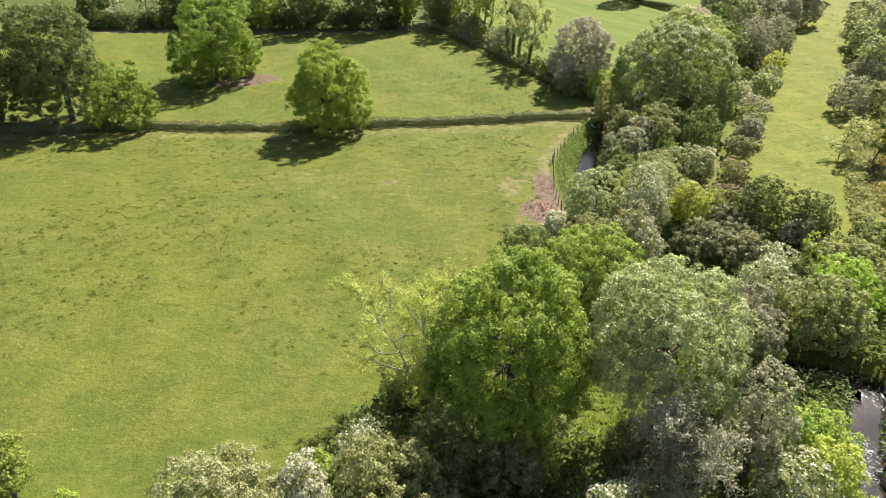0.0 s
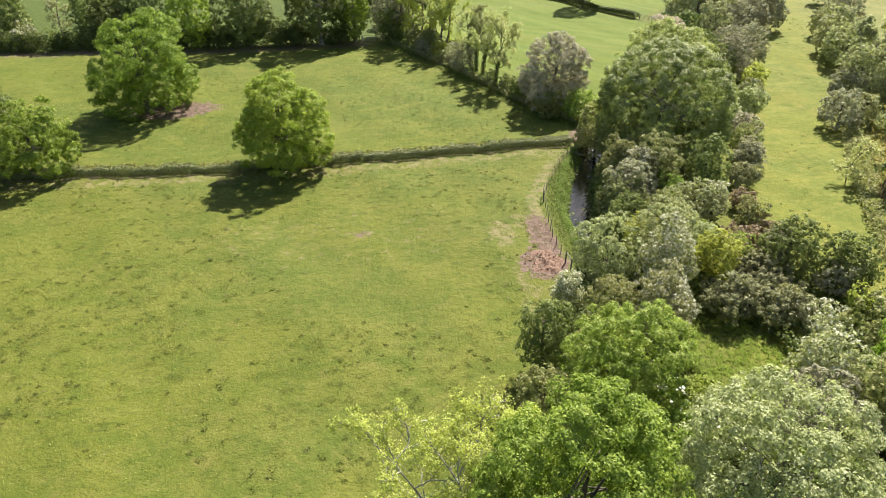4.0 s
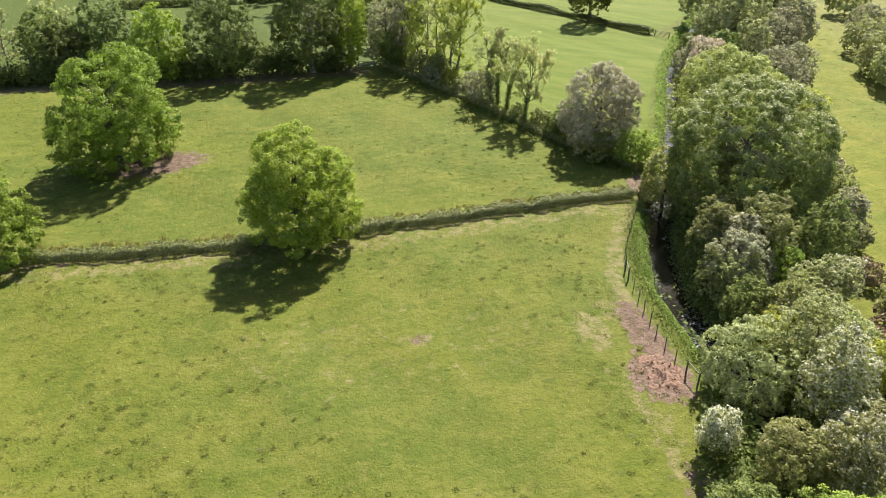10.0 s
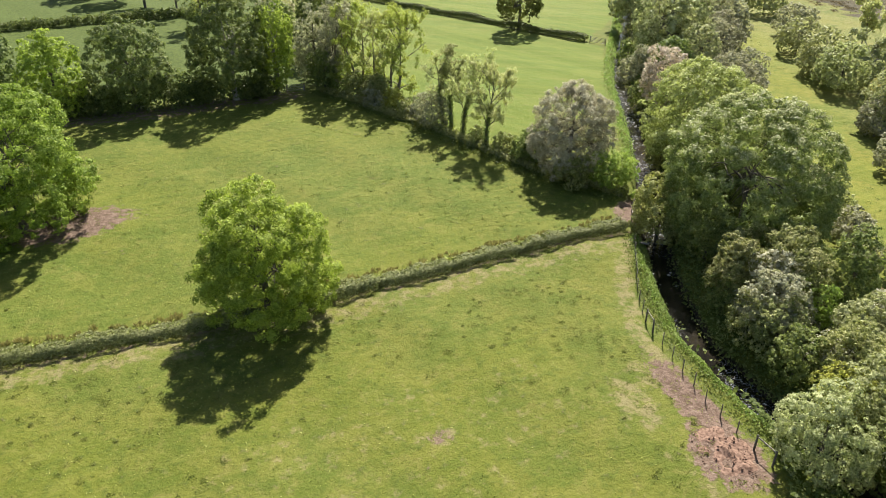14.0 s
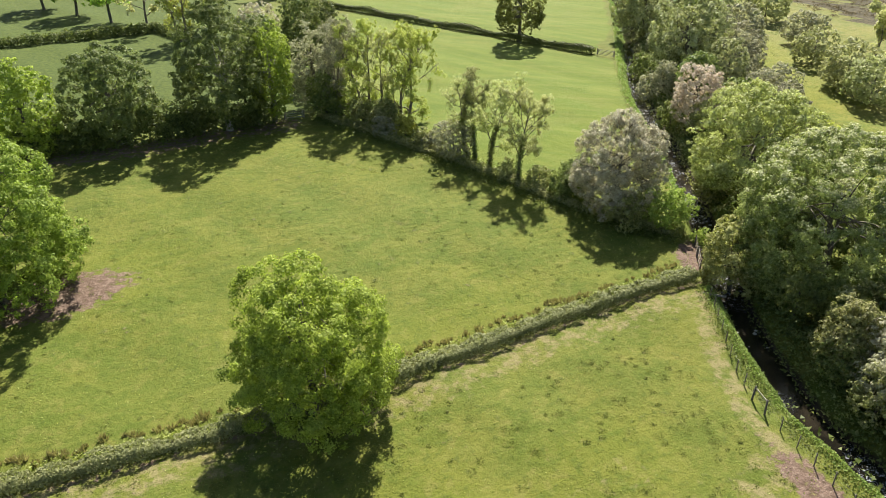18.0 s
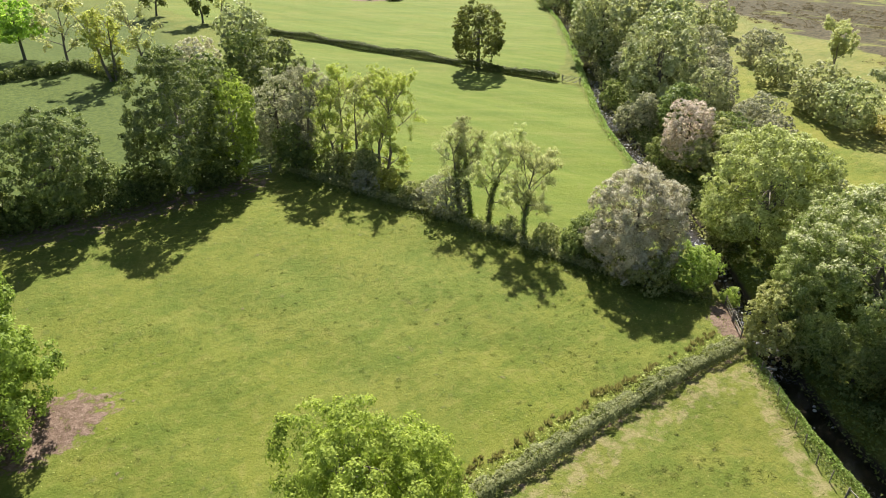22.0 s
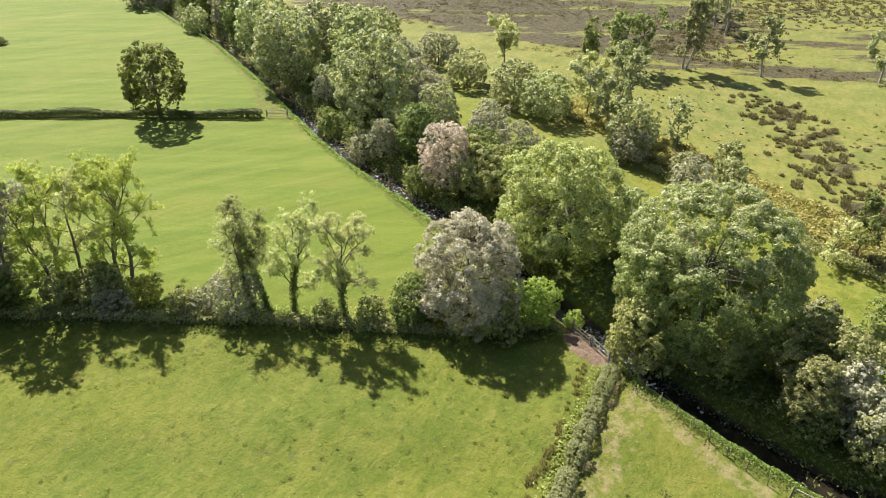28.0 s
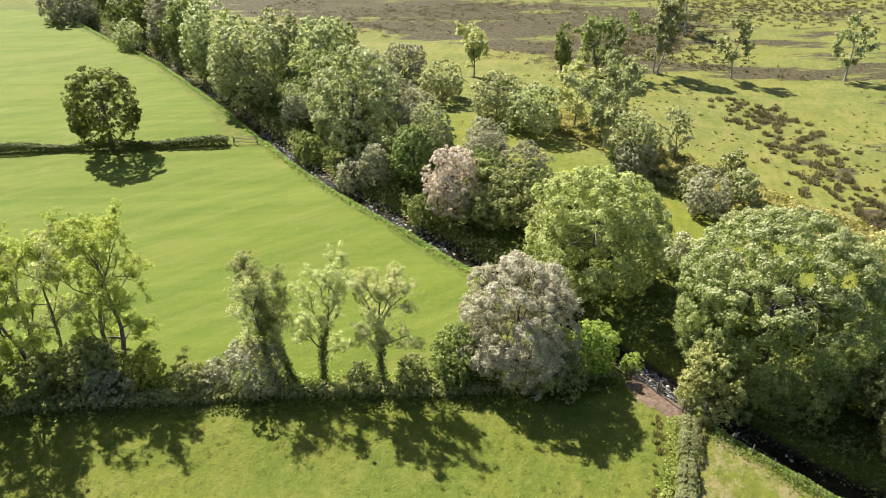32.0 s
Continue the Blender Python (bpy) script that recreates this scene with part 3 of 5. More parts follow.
def open_tree(name, kind, x, y, tall, r, label, category="tree", group="", fork=0.3, limbs=8, leafy=1.0, leaf=1.0, seed=0, lean=(0.0, 0.0), ivy=0.0, bark=None, trunk=None, stems=1,
              subs=5, shoots=4, rise=0.03, pad=0.46):
    """A tree whose branches show: trunk, crooked limbs, side branches and shoots that end in small leafy tufts."""
    rng = np.random.default_rng(int(abs(x) * 53 + abs(y) * 17 + seed * 11 + 5))
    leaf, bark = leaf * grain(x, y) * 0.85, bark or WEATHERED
    trunk = trunk or 0.022 * tall
    top = new(name)
    top.matrix_world = pose(x, y, ground_z(x, y))
    top.empty_display_size = 0.5
    tagged(top, label, category, group)
    tufts, axes = [], []
    low = tall * fork
    zc, rz = (tall + low) / 2, (tall - low) / 2
    for stem in range(stems):
        a = stem * 2.4 + seed
        away_x, away_y = (0.5 * math.cos(a), 0.5 * math.sin(a)) if stems > 1 else (0.0, 0.0)
        way = np.array([lean[0] + away_x * r * 0.9, lean[1] + away_y * r * 0.9, tall * 0.86])
        size = float(np.linalg.norm(way))
        rows = [(away_x, away_y, -0.25, trunk * 1.5)] + bough(rng, (away_x, away_y, 0.2), way / size, size, trunk, trunk * 0.12, 8, 0.09, 0.03)
        axes.append(rows)
        v, f = tubes([rows], 9)
        bole = mesh_part("trunk", raw_mesh("trunk", v, f, bark, False), top)
        for k in range(limbs):
            u = fork + (0.97 - fork) * (k + rng.uniform(0.2, 0.9)) / limbs
            p, d, thick = on_row(rows, u)
            angle = k * 2.4 + rng.uniform(-0.5, 0.5) + stem
            steep = radians(rng.uniform(14, 42) + 26 * (u - fork))
            wide = math.sqrt(max(0.2, 1 - ((p[2] + 0.3 * rz - zc) / rz) ** 2))
            long = max(1.2, r * wide * rng.uniform(0.75, 1.1)) / (stems ** 0.4)
            way = np.array([math.cos(angle) * math.cos(steep), math.sin(angle) * math.cos(steep), math.sin(steep)])
            limb = bough(rng, p, way, long, max(thick * 0.55, 0.05), 0.03, 6, 0.2, rise)
            paths = [limb]
            for j in range(subs):
                w = 0.3 + 0.7 * (j + rng.uniform(0.2, 0.9)) / subs
                q, e, _ = on_row(limb, min(w, 0.99))
                side = bough(rng, q, turned(rng, e, 0.55), long * rng.uniform(0.3, 0.52) * (1.25 - 0.6 * w) + 0.4, 0.035, 0.016, 4, 0.26, rise)
                paths.append(side)
                for m in range(shoots):
                    q2, e2, _ = on_row(side, min(0.35 + 0.64 * (m + rng.uniform(0, 0.9)) / shoots, 0.99))
                    shoot = bough(rng, q2, turned(rng, e2, 0.6), rng.uniform(0.35, 0.95), 0.018, 0.008, 1, 0.3, rise)
                    paths.append(shoot)
                    tufts.append(shoot[-1][:3])
                    if rng.uniform() < 0.6:
                        tufts.append(tuple(q2))
            v, f = tubes(paths[:1], 6)
            v2, f2 = tubes(paths[1:], 3)
            v, f = np.concatenate([v, v2]), np.concatenate([f, f2 + len(v)])
            mesh_part("limb", raw_mesh("limb", v, f, bark, False), bole)
    tufts = np.array(tufts)
    n = int(len(tufts) * leafy * 6.0 * pad * pad / (leaf * leaf))
    which = rng.integers(0, len(tufts), n)
    g = rng.normal(0, 1, (n, 3)) + np.array([0, 0, 0.5])
    g /= np.linalg.norm(g, axis=1)[:, None]
    wide = rng.uniform(0.5, 1.2, len(tufts))[which] * pad
    v, f = sprays(rng, tufts[which] + g * (rng.uniform(0.3, 1.0, n) * wide)[:, None], g + np.array([0, 0, 0.5]), leaf, leaf * 0.75, 0.4)
    mesh_part("crown", raw_mesh("crown", v, f, LEAF[kind]), top)
    if ivy:
        for rows in axes:
            n = int(900 * ivy)
            spots = np.array([on_row(rows, float(u))[0] for u in rng.uniform(0.02, 0.72, n)])
            e = rng.normal(0, 1, (n, 3)) * np.array([1, 1, 0.5])
            e /= np.linalg.norm(e, axis=1)[:, None]
            v, f = sprays(rng, spots + e * rng.uniform(0.12, 0.5, (n, 1)), e, 0.24, 0.2)
            mesh_part("ivy", raw_mesh("ivy", v, f, LEAF["dark"]), top, "dark ivy round the trunk")
    return top


# ---- ground ----
def stretch(parts):
    made = []
    for a, b, n in parts:
        made += list(np.linspace(a, b, n, endpoint=False))
    return np.array(made + [parts[-1][1]])


MEADOW_C = [(-2.0, 158.0), (7.5, 142.5), (15.5, 127.0), (20.0, 118.0), (26.5, 110.0), (30.5, 119.0), (37.5, 133.5), (46.0, 150.0), (56.0, 168.0), (54.5, 173.0), (44.0, 194.0), (24.0, 230.0), (8.0, 222.0)]
MEADOW_D = [(55.0, 174.0), (44.5, 195.0), (25.0, 231.0), (10.0, 257.0), (-10.0, 330.0), (100.0, 340.0), (118.0, 290.0), (102.0, 250.0), (88.0, 220.0), (70.0, 190.0)]


def blob(x, y, cx, cy, rx, ry, turn=0.0):
    c, s = math.cos(radians(turn)), math.sin(radians(turn))
    u, v = (x - cx) * c + (y - cy) * s, -(x - cx) * s + (y - cy) * c
    return smooth(1.35, 0.65, np.hypot(u / rx, v / ry))


def build_ground():
    xs = stretch([(-3000, -400, 8), (-400, -110, 14), (-110, -62, 30), (-62, 62, 150), (62, 150, 52), (150, 260, 30), (260, 600, 12), (600, 3000, 8)])
    ys = stretch([(-3000, -300, 8), (-300, -4, 16), (-4, 175, 206), (175, 300, 60), (300, 600, 20), (600, 3000, 8)])
    gx, gy = np.meshgrid(xs, ys)
    x, y = gx.ravel(), gy.ravel()
    verts = np.stack([x, y, height(x, y)], axis=1)
    nx, ny = len(xs), len(ys)
    i = (np.arange(ny - 1)[:, None] * nx + np.arange(nx - 1)[None]).ravel()
    mesh = raw_mesh("ground", verts, np.stack([i, i + 1, i + nx + 1, i + nx], axis=1), MEADOW, False)
    mown = (inside(MEADOW_C, x, y) | inside(MEADOW_D, x, y)).astype(float)
    ditch = [(118, 131), (123, 119), (128, 104), (136, 82), (142, 66)]
    moor = 0.74 * smooth(116, 128, x - 0.12 * (y - 140)) * smooth(108, 122, y) * smooth(230, 160, x)
    moor = np.maximum.reduce([moor, 0.62 * smooth(7.0, 3.0, away(ditch, x - 3.5, y)), 0.78 * blob(x, y, 63, 81, 9, 5, 15), 0.5 * blob(x, y, 92, 92, 16, 5.0, 22), 0.42 * smooth(132, 150, x), 0.36 * smooth(60, 66, x - 0.5 * (y - 80)) * smooth(92, 80, y) * smooth(62, 74, y)])
    mud = np.maximum.reduce([blob(x, y, 11.2, 71.4, 2.6, 3.3), blob(x, y, 12.2, 76.5, 1.5, 6.0), 0.95 * blob(x, y, -34.5, 120.2, 6.5, 3.4, 6), blob(x, y, 24.3, 105.2, 2.0, 3.6, -35),
                             0.62 * smooth(4.5, 1.0, away([(px, py - 2.4) for px, py in HEDGE_BACK], x, y)), 0.7 * blob(x, y, -6.7, 79, 1.0, 0.8),
                             0.5 * smooth(0.7, 0.1, away([(px + 0.2, py - 0.7) for px, py in HEDGE_LOW], x, y)), blob(x, y, 60, 264.5, 8, 3.2, -30), 0.6 * blob(x, y, 9, 55, 2.0, 8)])
    dry = np.maximum.reduce([0.75 * blob(x, y, 8.0, 77.8, 1.6, 3.2), 0.6 * blob(x, y, 10.3, 80.5, 1.3, 2.0), 0.5 * blob(x, y, -6.6, 79, 1.6, 1.4), 0.55 * blob(x, y, 9.5, 60.0, 1.4, 14, 6),
                             0.72 * smooth(1.6, 0.4, away(FENCE, x + 1.2, y)), 0.55 * smooth(3.4, 1.2, away([(px, py - 1.8) for px, py in HEDGE_LOW], x, y)),
                             0.1 * smooth(38, 62, x - 0.45 * (y - 85)), 0.28 * blob(x, y, -10, 79, 16, 7), 0.12 * smooth(9.0, 2.0, away([(33, 76), (41, 88), (52, 104), (70, 128), (90, 162)], x, y))])
    bank = smooth(2.1, 1.0, away(STREAM, x, y))
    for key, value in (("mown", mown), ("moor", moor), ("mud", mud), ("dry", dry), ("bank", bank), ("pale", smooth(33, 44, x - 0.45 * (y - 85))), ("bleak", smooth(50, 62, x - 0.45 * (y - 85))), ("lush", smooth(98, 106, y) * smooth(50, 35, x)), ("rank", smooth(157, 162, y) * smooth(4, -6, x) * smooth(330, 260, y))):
        mesh.attributes.new(key, "FLOAT", "POINT").data.foreach_set("value", value.astype(np.float32))
    tagged(new("ground", mesh), "rough green pasture and mown meadow on gently rolling land", "ground", kind="structure")


build_ground()


def build_stream():
    rows = along(STREAM, 1.0)
    verts, faces = [], []
    for k, (x, y, dx, dy) in enumerate(rows):
        z = float(lie(x, y)) - 1.28
        for s in (-1.6, -0.6, 0.6, 1.6):
            verts.append((x - dy * s, y + dx * s, z))
        if k:
            b = 4 * k
            faces += [(b - 4 + j, b - 3 + j, b + 1 + j, b + j) for j in range(3)]
    tagged(new("water", raw_mesh("water", np.array(verts), np.array(faces), WATER, False)), "narrow brown stream glinting between steep wooded banks", "water", kind="structure")


build_stream()


# ---- hedges ----
def hedge(name, line, wide, tall, kind, label, leaf=0.28, density=150, gaps=(), seed=3, clipped=False):
    """A clipped hedge: upright stems, a dark twiggy core and many leaf sprays."""
    rng = np.random.default_rng(seed)
    top = new(name)
    x0, y0 = line[0]
    top.matrix_world = pose(x0, y0, ground_z(x0, y0))
    tagged(top, label, "hedge")
    origin = np.array([x0, y0, ground_z(x0, y0)])
    rows = [p for p in along(line, 0.5) if not any(math.hypot(p[0] - gx, p[1] - gy) < gr for gx, gy, gr in gaps)]
    arr = np.array(rows)
    n = int(len(rows) * 0.5 * density)
    pick = rng.integers(0, len(rows), n)
    s = np.sin(arr[:, 0] * 0.9 + seed) * 0.15 + np.sin(arr[:, 1] * 1.7 + arr[:, 0] * 2.3) * 0.14 + rng.normal(0, 0.07, len(arr)) + 1
    ang = rng.uniform(-0.25, math.pi + 0.25, n)
    rad = rng.uniform(0.0, 1.0, n) ** 0.3
    if clipped:
        rad = np.where(rng.uniform(0, 1, n) < 0.2, rng.uniform(0.3, 0.9, n), rng.uniform(0.88, 1.04, n))
    square = 0.35 if clipped else 0.5
    off = np.sign(np.cos(ang)) * np.abs(np.cos(ang)) ** (0.6 if clipped else 1.0) * rad * wide / 2 * s[pick]
    up = np.clip(np.sign(np.sin(ang)) * np.abs(np.sin(ang)) ** square * rad, -0.1, 1.05) * tall * s[pick]
    up = np.where(rng.uniform(0, 1, n) < (0.1 if clipped else 0.35), rng.uniform(0.05, 0.9, n) * tall, up)
    t = rng.uniform(-0.3, 0.3, n)
    px = arr[pick, 0] + arr[pick, 2] * t - arr[pick, 3] * off
    py = arr[pick, 1] + arr[pick, 3] * t + arr[pick, 2] * off
    spot = np.stack([px, py, height(px, py) + up + 0.02], axis=1) - origin
    out = np.stack([-arr[pick, 3] * np.cos(ang), arr[pick, 2] * np.cos(ang), np.abs(np.sin(ang)) + 0.3], axis=1)
    v, f = sprays(rng, spot, out, leaf, leaf * 0.8, 0.4 if clipped else 0.6)
    mesh_part("foliage", raw_mesh("foliage", v, f, LEAF[kind]), top)
    stems = []
    for x, y, dx, dy in rows[::2]:
        z = ground_z(x, y)
        jx, jy = rng.normal(0, 0.15, 2)
        stems.append([(x - x0, y - y0, z - origin[2] - 0.1, 0.05), (x - x0 + jx, y - y0 + jy, z - origin[2] + tall * 0.85, 0.015)])
    v, f = tubes(stems, 4)
    tagged(mesh_part("stems", raw_mesh("stems", v, f, BARK), top), kind="stuff")
    return top


hedge("hedge", HEDGE_LOW, 1.4, 1.0, "thorn", "low clipped hawthorn hedge across the pasture", 0.17, 820, seed=3, clipped=True)
hedge("hedge", HEDGE_BACK, 3.4, 3.6, "hedge", "overgrown dark hedge under the field trees", 0.42, 330, seed=5)
hedge("hedge", HEDGE_SIDE, 1.6, 1.1, "bramble", "low scrubby hedge on a grassy bank", 0.3, 220, seed=7)
hedge("hedge", HEDGE_FAR, 1.6, 1.25, "hedge", "trimmed dark hedge between two mown meadows", 0.32, 420, seed=9, clipped=True)
hedge("hedge", [(-60.0, 221.5), (-43.0, 223.0), (-21.0, 225.5), (-14.5, 212.0)], 2.6, 2.0, "hedge", "tall dark hedge between far pastures", 0.5, 170, seed=11)

NEAR_BANK = [(-9.0, 33.0), (-3.0, 42.0), (6.0, 49.0), (9.5, 56.0), (12.5, 63.0), (17.0, 74.0), (20.0, 86.0), (27.0, 93.0), (33.0, 84.0), (36.0, 70.0), (40.0, 60.0), (36.0, 44.0), (25.0, 24.0), (-10.0, 24.0)]

# ---- field trees ----
plant("oak_tree", "fresh", -39.0, 121.3, 16.0, 8.1, "broad oak in fresh leaf over bare trodden earth", seed=1, low=-0.6, limbs=9, lump=0.28, boughs=22, swell=0.35, full=1.2, leaf=1.2)
plant("oak_tree", "oak", -16.2, 97.4, 14.0, 6.7, "spreading oak in fresh leaf growing out of the low hedge", seed=2, low=-0.8, limbs=10, lump=0.34, boughs=15, swell=0.38, full=1.1, leaf=1.2)
plant("oak_tree", "deep", -55.0, 101.4, 19.0, 6.8, "tall dark oak beside the low hedge", seed=3, low=0.6)
plant("oak_tree", "deep", -65.5, 101.4, 20.0, 7.2, "tall dark oak at the pasture's edge", seed=4, low=0.6)
plant("oak_tree", "fresh", -48.0, 98.5, 10.0, 5.2, "light green oak leaning over the low hedge", seed=5, low=0.2, lump=0.3, lean=(2.0, 0.0))
plant("field_tree", "oak", -39.5, 157.0, 12.5, 4.8, "light green tree in the overgrown hedge", seed=6)
plant("field_tree", "deep", -49.0, 163.0, 13.0, 5.0, "dark green tree behind the overgrown hedge", seed=6)
plant("maple_tree", "deep", -29.0, 156.0, 14.0, 6.3, "round silvery green maple in the overgrown hedge", seed=7, low=0.8, limbs=8)
plant("oak_tree", "deep", -14.6, 157.0, 19.5, 6.6, "tall green oak with a pale trunk at the hedge", seed=8, low=1.0, bark=PALE_BARK, limbs=8)
plant("oak_tree", "oak", -8.0, 158.4, 15.5, 3.6, "slim green oak with a pale trunk by the gap", seed=9, low=1.0, bark=PALE_BARK)
plant("field_tree", "deep", 3.5, 176.0, 14.5, 4.6, "dark green tree behind the field corner", seed=10)
open_tree("field_tree", "grey", 0.8, 157.6, 15.0, 4.4, "budding brownish tree in the field corner", seed=11, fork=0.15, limbs=12, leafy=0.9, stems=2, trunk=0.2, leaf=0.62, pad=0.4, shoots=6)
open_tree("field_tree", "yellow", 8.8, 149.6, 13.0, 6.4, "young yellow-green tree with open branches", seed=12, fork=0.14, limbs=12, leafy=1.2, stems=2, trunk=0.22, leaf=0.62, pad=0.4, shoots=6)
open_tree("field_tree", "yellow", 4.6, 154.6, 14.0, 5.0, "yellow-green tree with several open stems", seed=312, fork=0.18, limbs=10, leafy=1.2, stems=2, trunk=0.22, leaf=0.62, pad=0.4, shoots=6)
open_tree("field_tree", "ash", 6.8, 153.4, 13.0, 3.6, "pale half-leafed tree with a slanting trunk", seed=316, fork=0.25, limbs=9, leafy=1.1, lean=(-1.6, 0.5), trunk=0.18, leaf=0.62, pad=0.4, shoots=6)
plant("field_tree", "grey", -1.0, 162.0, 13.0, 4.4, "grey budding tree behind the corner", seed=313, low=0.6, cover=1.0, twigs=160)
plant("shrub", "bramble", 6.5, 150.0, 4.4, 2.6, "green shrub at the side hedge", "shrub", seed=314)
plant("shrub", "dark", -0.5, 157.5, 7.5, 3.2, "dense green shrub in the field corner", "shrub", seed=13)
plant("field_tree", "silver", 8.5, 214.0, 13.0, 5.4, "silvery tree at the meadow's edge", seed=14)
plant("field_tree", "deep", 5.0, 200.0, 10.0, 4.5, "dark tree at the meadow's edge", seed=15)
plant("field_tree", "lone", 46.7, 187.8, 13.2, 5.0, "round-headed single tree in the far hedge", seed=16, low=1.8, limbs=12, bark=BARK, cover=1.5, lump=0.1, boughs=44, swell=0.27, cut=-0.6, leaf=0.8, trunk=0.36, fill=0.1)

# ash trees and willow on the side hedge
open_tree("ash_tree", "ash", 12.8, 136.0, 9.0, 2.2, "leaning ash wrapped in dark ivy", seed=17, fork=0.5, limbs=7, leafy=0.55, ivy=1.3, lean=(-2.6, 0.9), bark=BARK, trunk=0.2, leaf=0.62, pad=0.4, shoots=6)
open_tree("ash_tree", "bramble", 13.3, 134.7, 11.0, 2.2, "upright ash trunk wrapped in ivy", seed=18, fork=0.5, limbs=9, leafy=0.9, ivy=2.2, bark=BARK, trunk=0.24, rise=0.12, leaf=0.62, pad=0.4, shoots=6)
open_tree("ash_tree", "ash", 13.9, 131.8, 10.0, 3.8, "thin ash with sparse pale leaves", seed=19, fork=0.34, limbs=9, leafy=1.15, ivy=1.6, bark=BARK, trunk=0.2, rise=0.08, leaf=0.62, pad=0.4, shoots=6)
open_tree("ash_tree", "ash", 15.4, 126.8, 9.8, 4.3, "pale-leaved ash with a forked trunk", seed=20, fork=0.36, limbs=10, leafy=1.15, ivy=1.8, bark=BARK, trunk=0.22, rise=0.12, leaf=0.62, pad=0.4, shoots=6)
plant("shrub", "grey", 11.0, 136.5, 5.6, 3.0, "greyish budding shrub in the side hedge", "shrub", seed=21, cover=1.1, twigs=120)
plant("willow_tree", "pink", 22.6, 117.2, 11.4, 5.4, "round pinkish-grey willow covered in catkins", seed=22, low=0.4, limbs=7, lump=0.1, twigs=400, boughs=44, swell=0.32, cover=1.9, fill=0.3, leaf=0.85, full=1.5)
plant("bush", "bright", 25.4, 111.4, 5.4, 2.9, "fresh green bush by the gate", "bush", seed=23, low=0.2)
plant("bush", "bright", 27.0, 107.8, 3.0, 1.0, "small green bush by the gate", "bush", seed=24, low=0.2)
plant("bush", "bramble", 21.0, 113.4, 4.6, 2.7, "leafy green bush at the willow's foot", "bush", seed=325, low=0.1)
plant("bush", "dark", 20.4, 121.8, 5.4, 2.8, "dark leafy bush at the willow's foot", "bush", seed=25, low=0.2)
plant("bush", "dark", 18.2, 121.5, 4.0, 1.9, "dark leafy bush in the side hedge", "bush", seed=26, low=0.2)

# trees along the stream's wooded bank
plant("chestnut_tree", "chestnut", 32.0, 97.0, 15.4, 8.4, "huge domed tree by the stream, its sunlit top painted pale", seed=27, low=0.3, limbs=6, lump=0.03, boughs=200, swell=0.13, cover=2.6, fill=0.26, clump=0.56, full=2.1, leaf=0.8, tips=0.55)
plant("willow_tree", "olive", 24.8, 100.6, 8.6, 3.2, "olive green willow overhanging the stream", seed=28, low=0.6)
plant("willow_tree", "olive", 38.6, 114.2, 14.2, 7.2, "large yellow-green willow by the stream", seed=29, low=0.3, limbs=8, lump=0.14, boughs=40, swell=0.27, full=1.5, cover=1.8)
plant("hawthorn_tree", "may", 46.0, 133.0, 10.5, 3.7, "hawthorn with fading pinkish blossom", seed=30, leaf=0.75)
plant("thicket", "bramble", 47.5, 129.0, 8.0, 5.8, "dark tangled thicket above the stream", "shrub", seed=31, low=0.2)
plant("alder_tree", "silver", 60.5, 153.5, 15.5, 7.4, "large light green alder by the stream", seed=32, low=0.6)
plant("alder_tree", "silver", 72.0, 181.0, 17.0, 7.0, "tall light green alder by the stream", seed=33, low=0.8)
plant("alder_tree", "willow", 80.0, 171.0, 15.0, 5.4, "grey-green alder in the wooded belt", seed=34, low=0.8)
plant("alder_tree", "silver", 86.5, 201.0, 15.0, 6.0, "light green alder in the wooded belt", seed=35, low=0.8)
plant("shrub", "grey", 66.5, 168.0, 7.0, 3.0, "grey shrub on the stream bank", "shrub", seed=36, leaf=0.75)
plant("willow_bush", "willow", 95.5, 231.0, 7.0, 3.2, "pale willow bush at the meadow's edge", "bush", seed=37)
plant("alder_tree", "dark", 107.0, 238.0, 12.0, 7.0, "dark alder in the far belt", seed=38)
plant("alder_tree", "grey", 114.0, 268.0, 11.0, 8.0, "greyish alder in the far belt", seed=39, leaf=0.75)
plant("birch_tree", "willow", 58.0, 141.0, 11.0, 3.4, "small pale birch in the thicket", seed=40)
plant("shrub", "grey", 70.5, 152.0, 11.0, 4.0, "grey leafless shrub in the wooded belt", "shrub", seed=41, leaf=0.75)
open_tree("birch_tree", "ash", 103.0, 151.4, 9.5, 3.9, "pale young tree at the moor's edge", seed=42, fork=0.2, limbs=9, leafy=2.0, trunk=0.15, pad=0.6, leaf=0.75)
plant("willow_bush", "willow", 82.0, 139.5, 8.5, 4.6, "round grey-green willow bush among the scrub", "bush", seed=43)
plant("willow_bush", "grey", 57.4, 132.6, 8.2, 3.4, "round grey willow bush among the scrub", "bush", seed=44, leaf=0.75)
plant("willow_bush", "grey", 55.4, 126.6, 8.0, 3.6, "round brownish-grey willow bush among the scrub", "bush", seed=45, leaf=0.75)
plant("thicket", "dark", 51.5, 131.0, 8.5, 3.4, "green thicket between willows", "shrub", seed=46)
plant("thicket", "dark", 52.0, 125.0, 8.0, 3.2, "dark green thicket between willows", "shrub", seed=47)
open_tree("birch_tree", "willow", 78.4, 120.4, 14.0, 4.4, "pale-leaved birch with several bare stems", seed=48, fork=0.3, limbs=9, leafy=2.0, bark=PALE_BARK, trunk=0.16, stems=3, pad=0.46, shoots=6, rise=0.08, leaf=0.75)
plant("willow_bush", "willow", 71.0, 115.6, 9.4, 3.8, "round grey-green willow on short stems", "bush", seed=49, low=0.6)
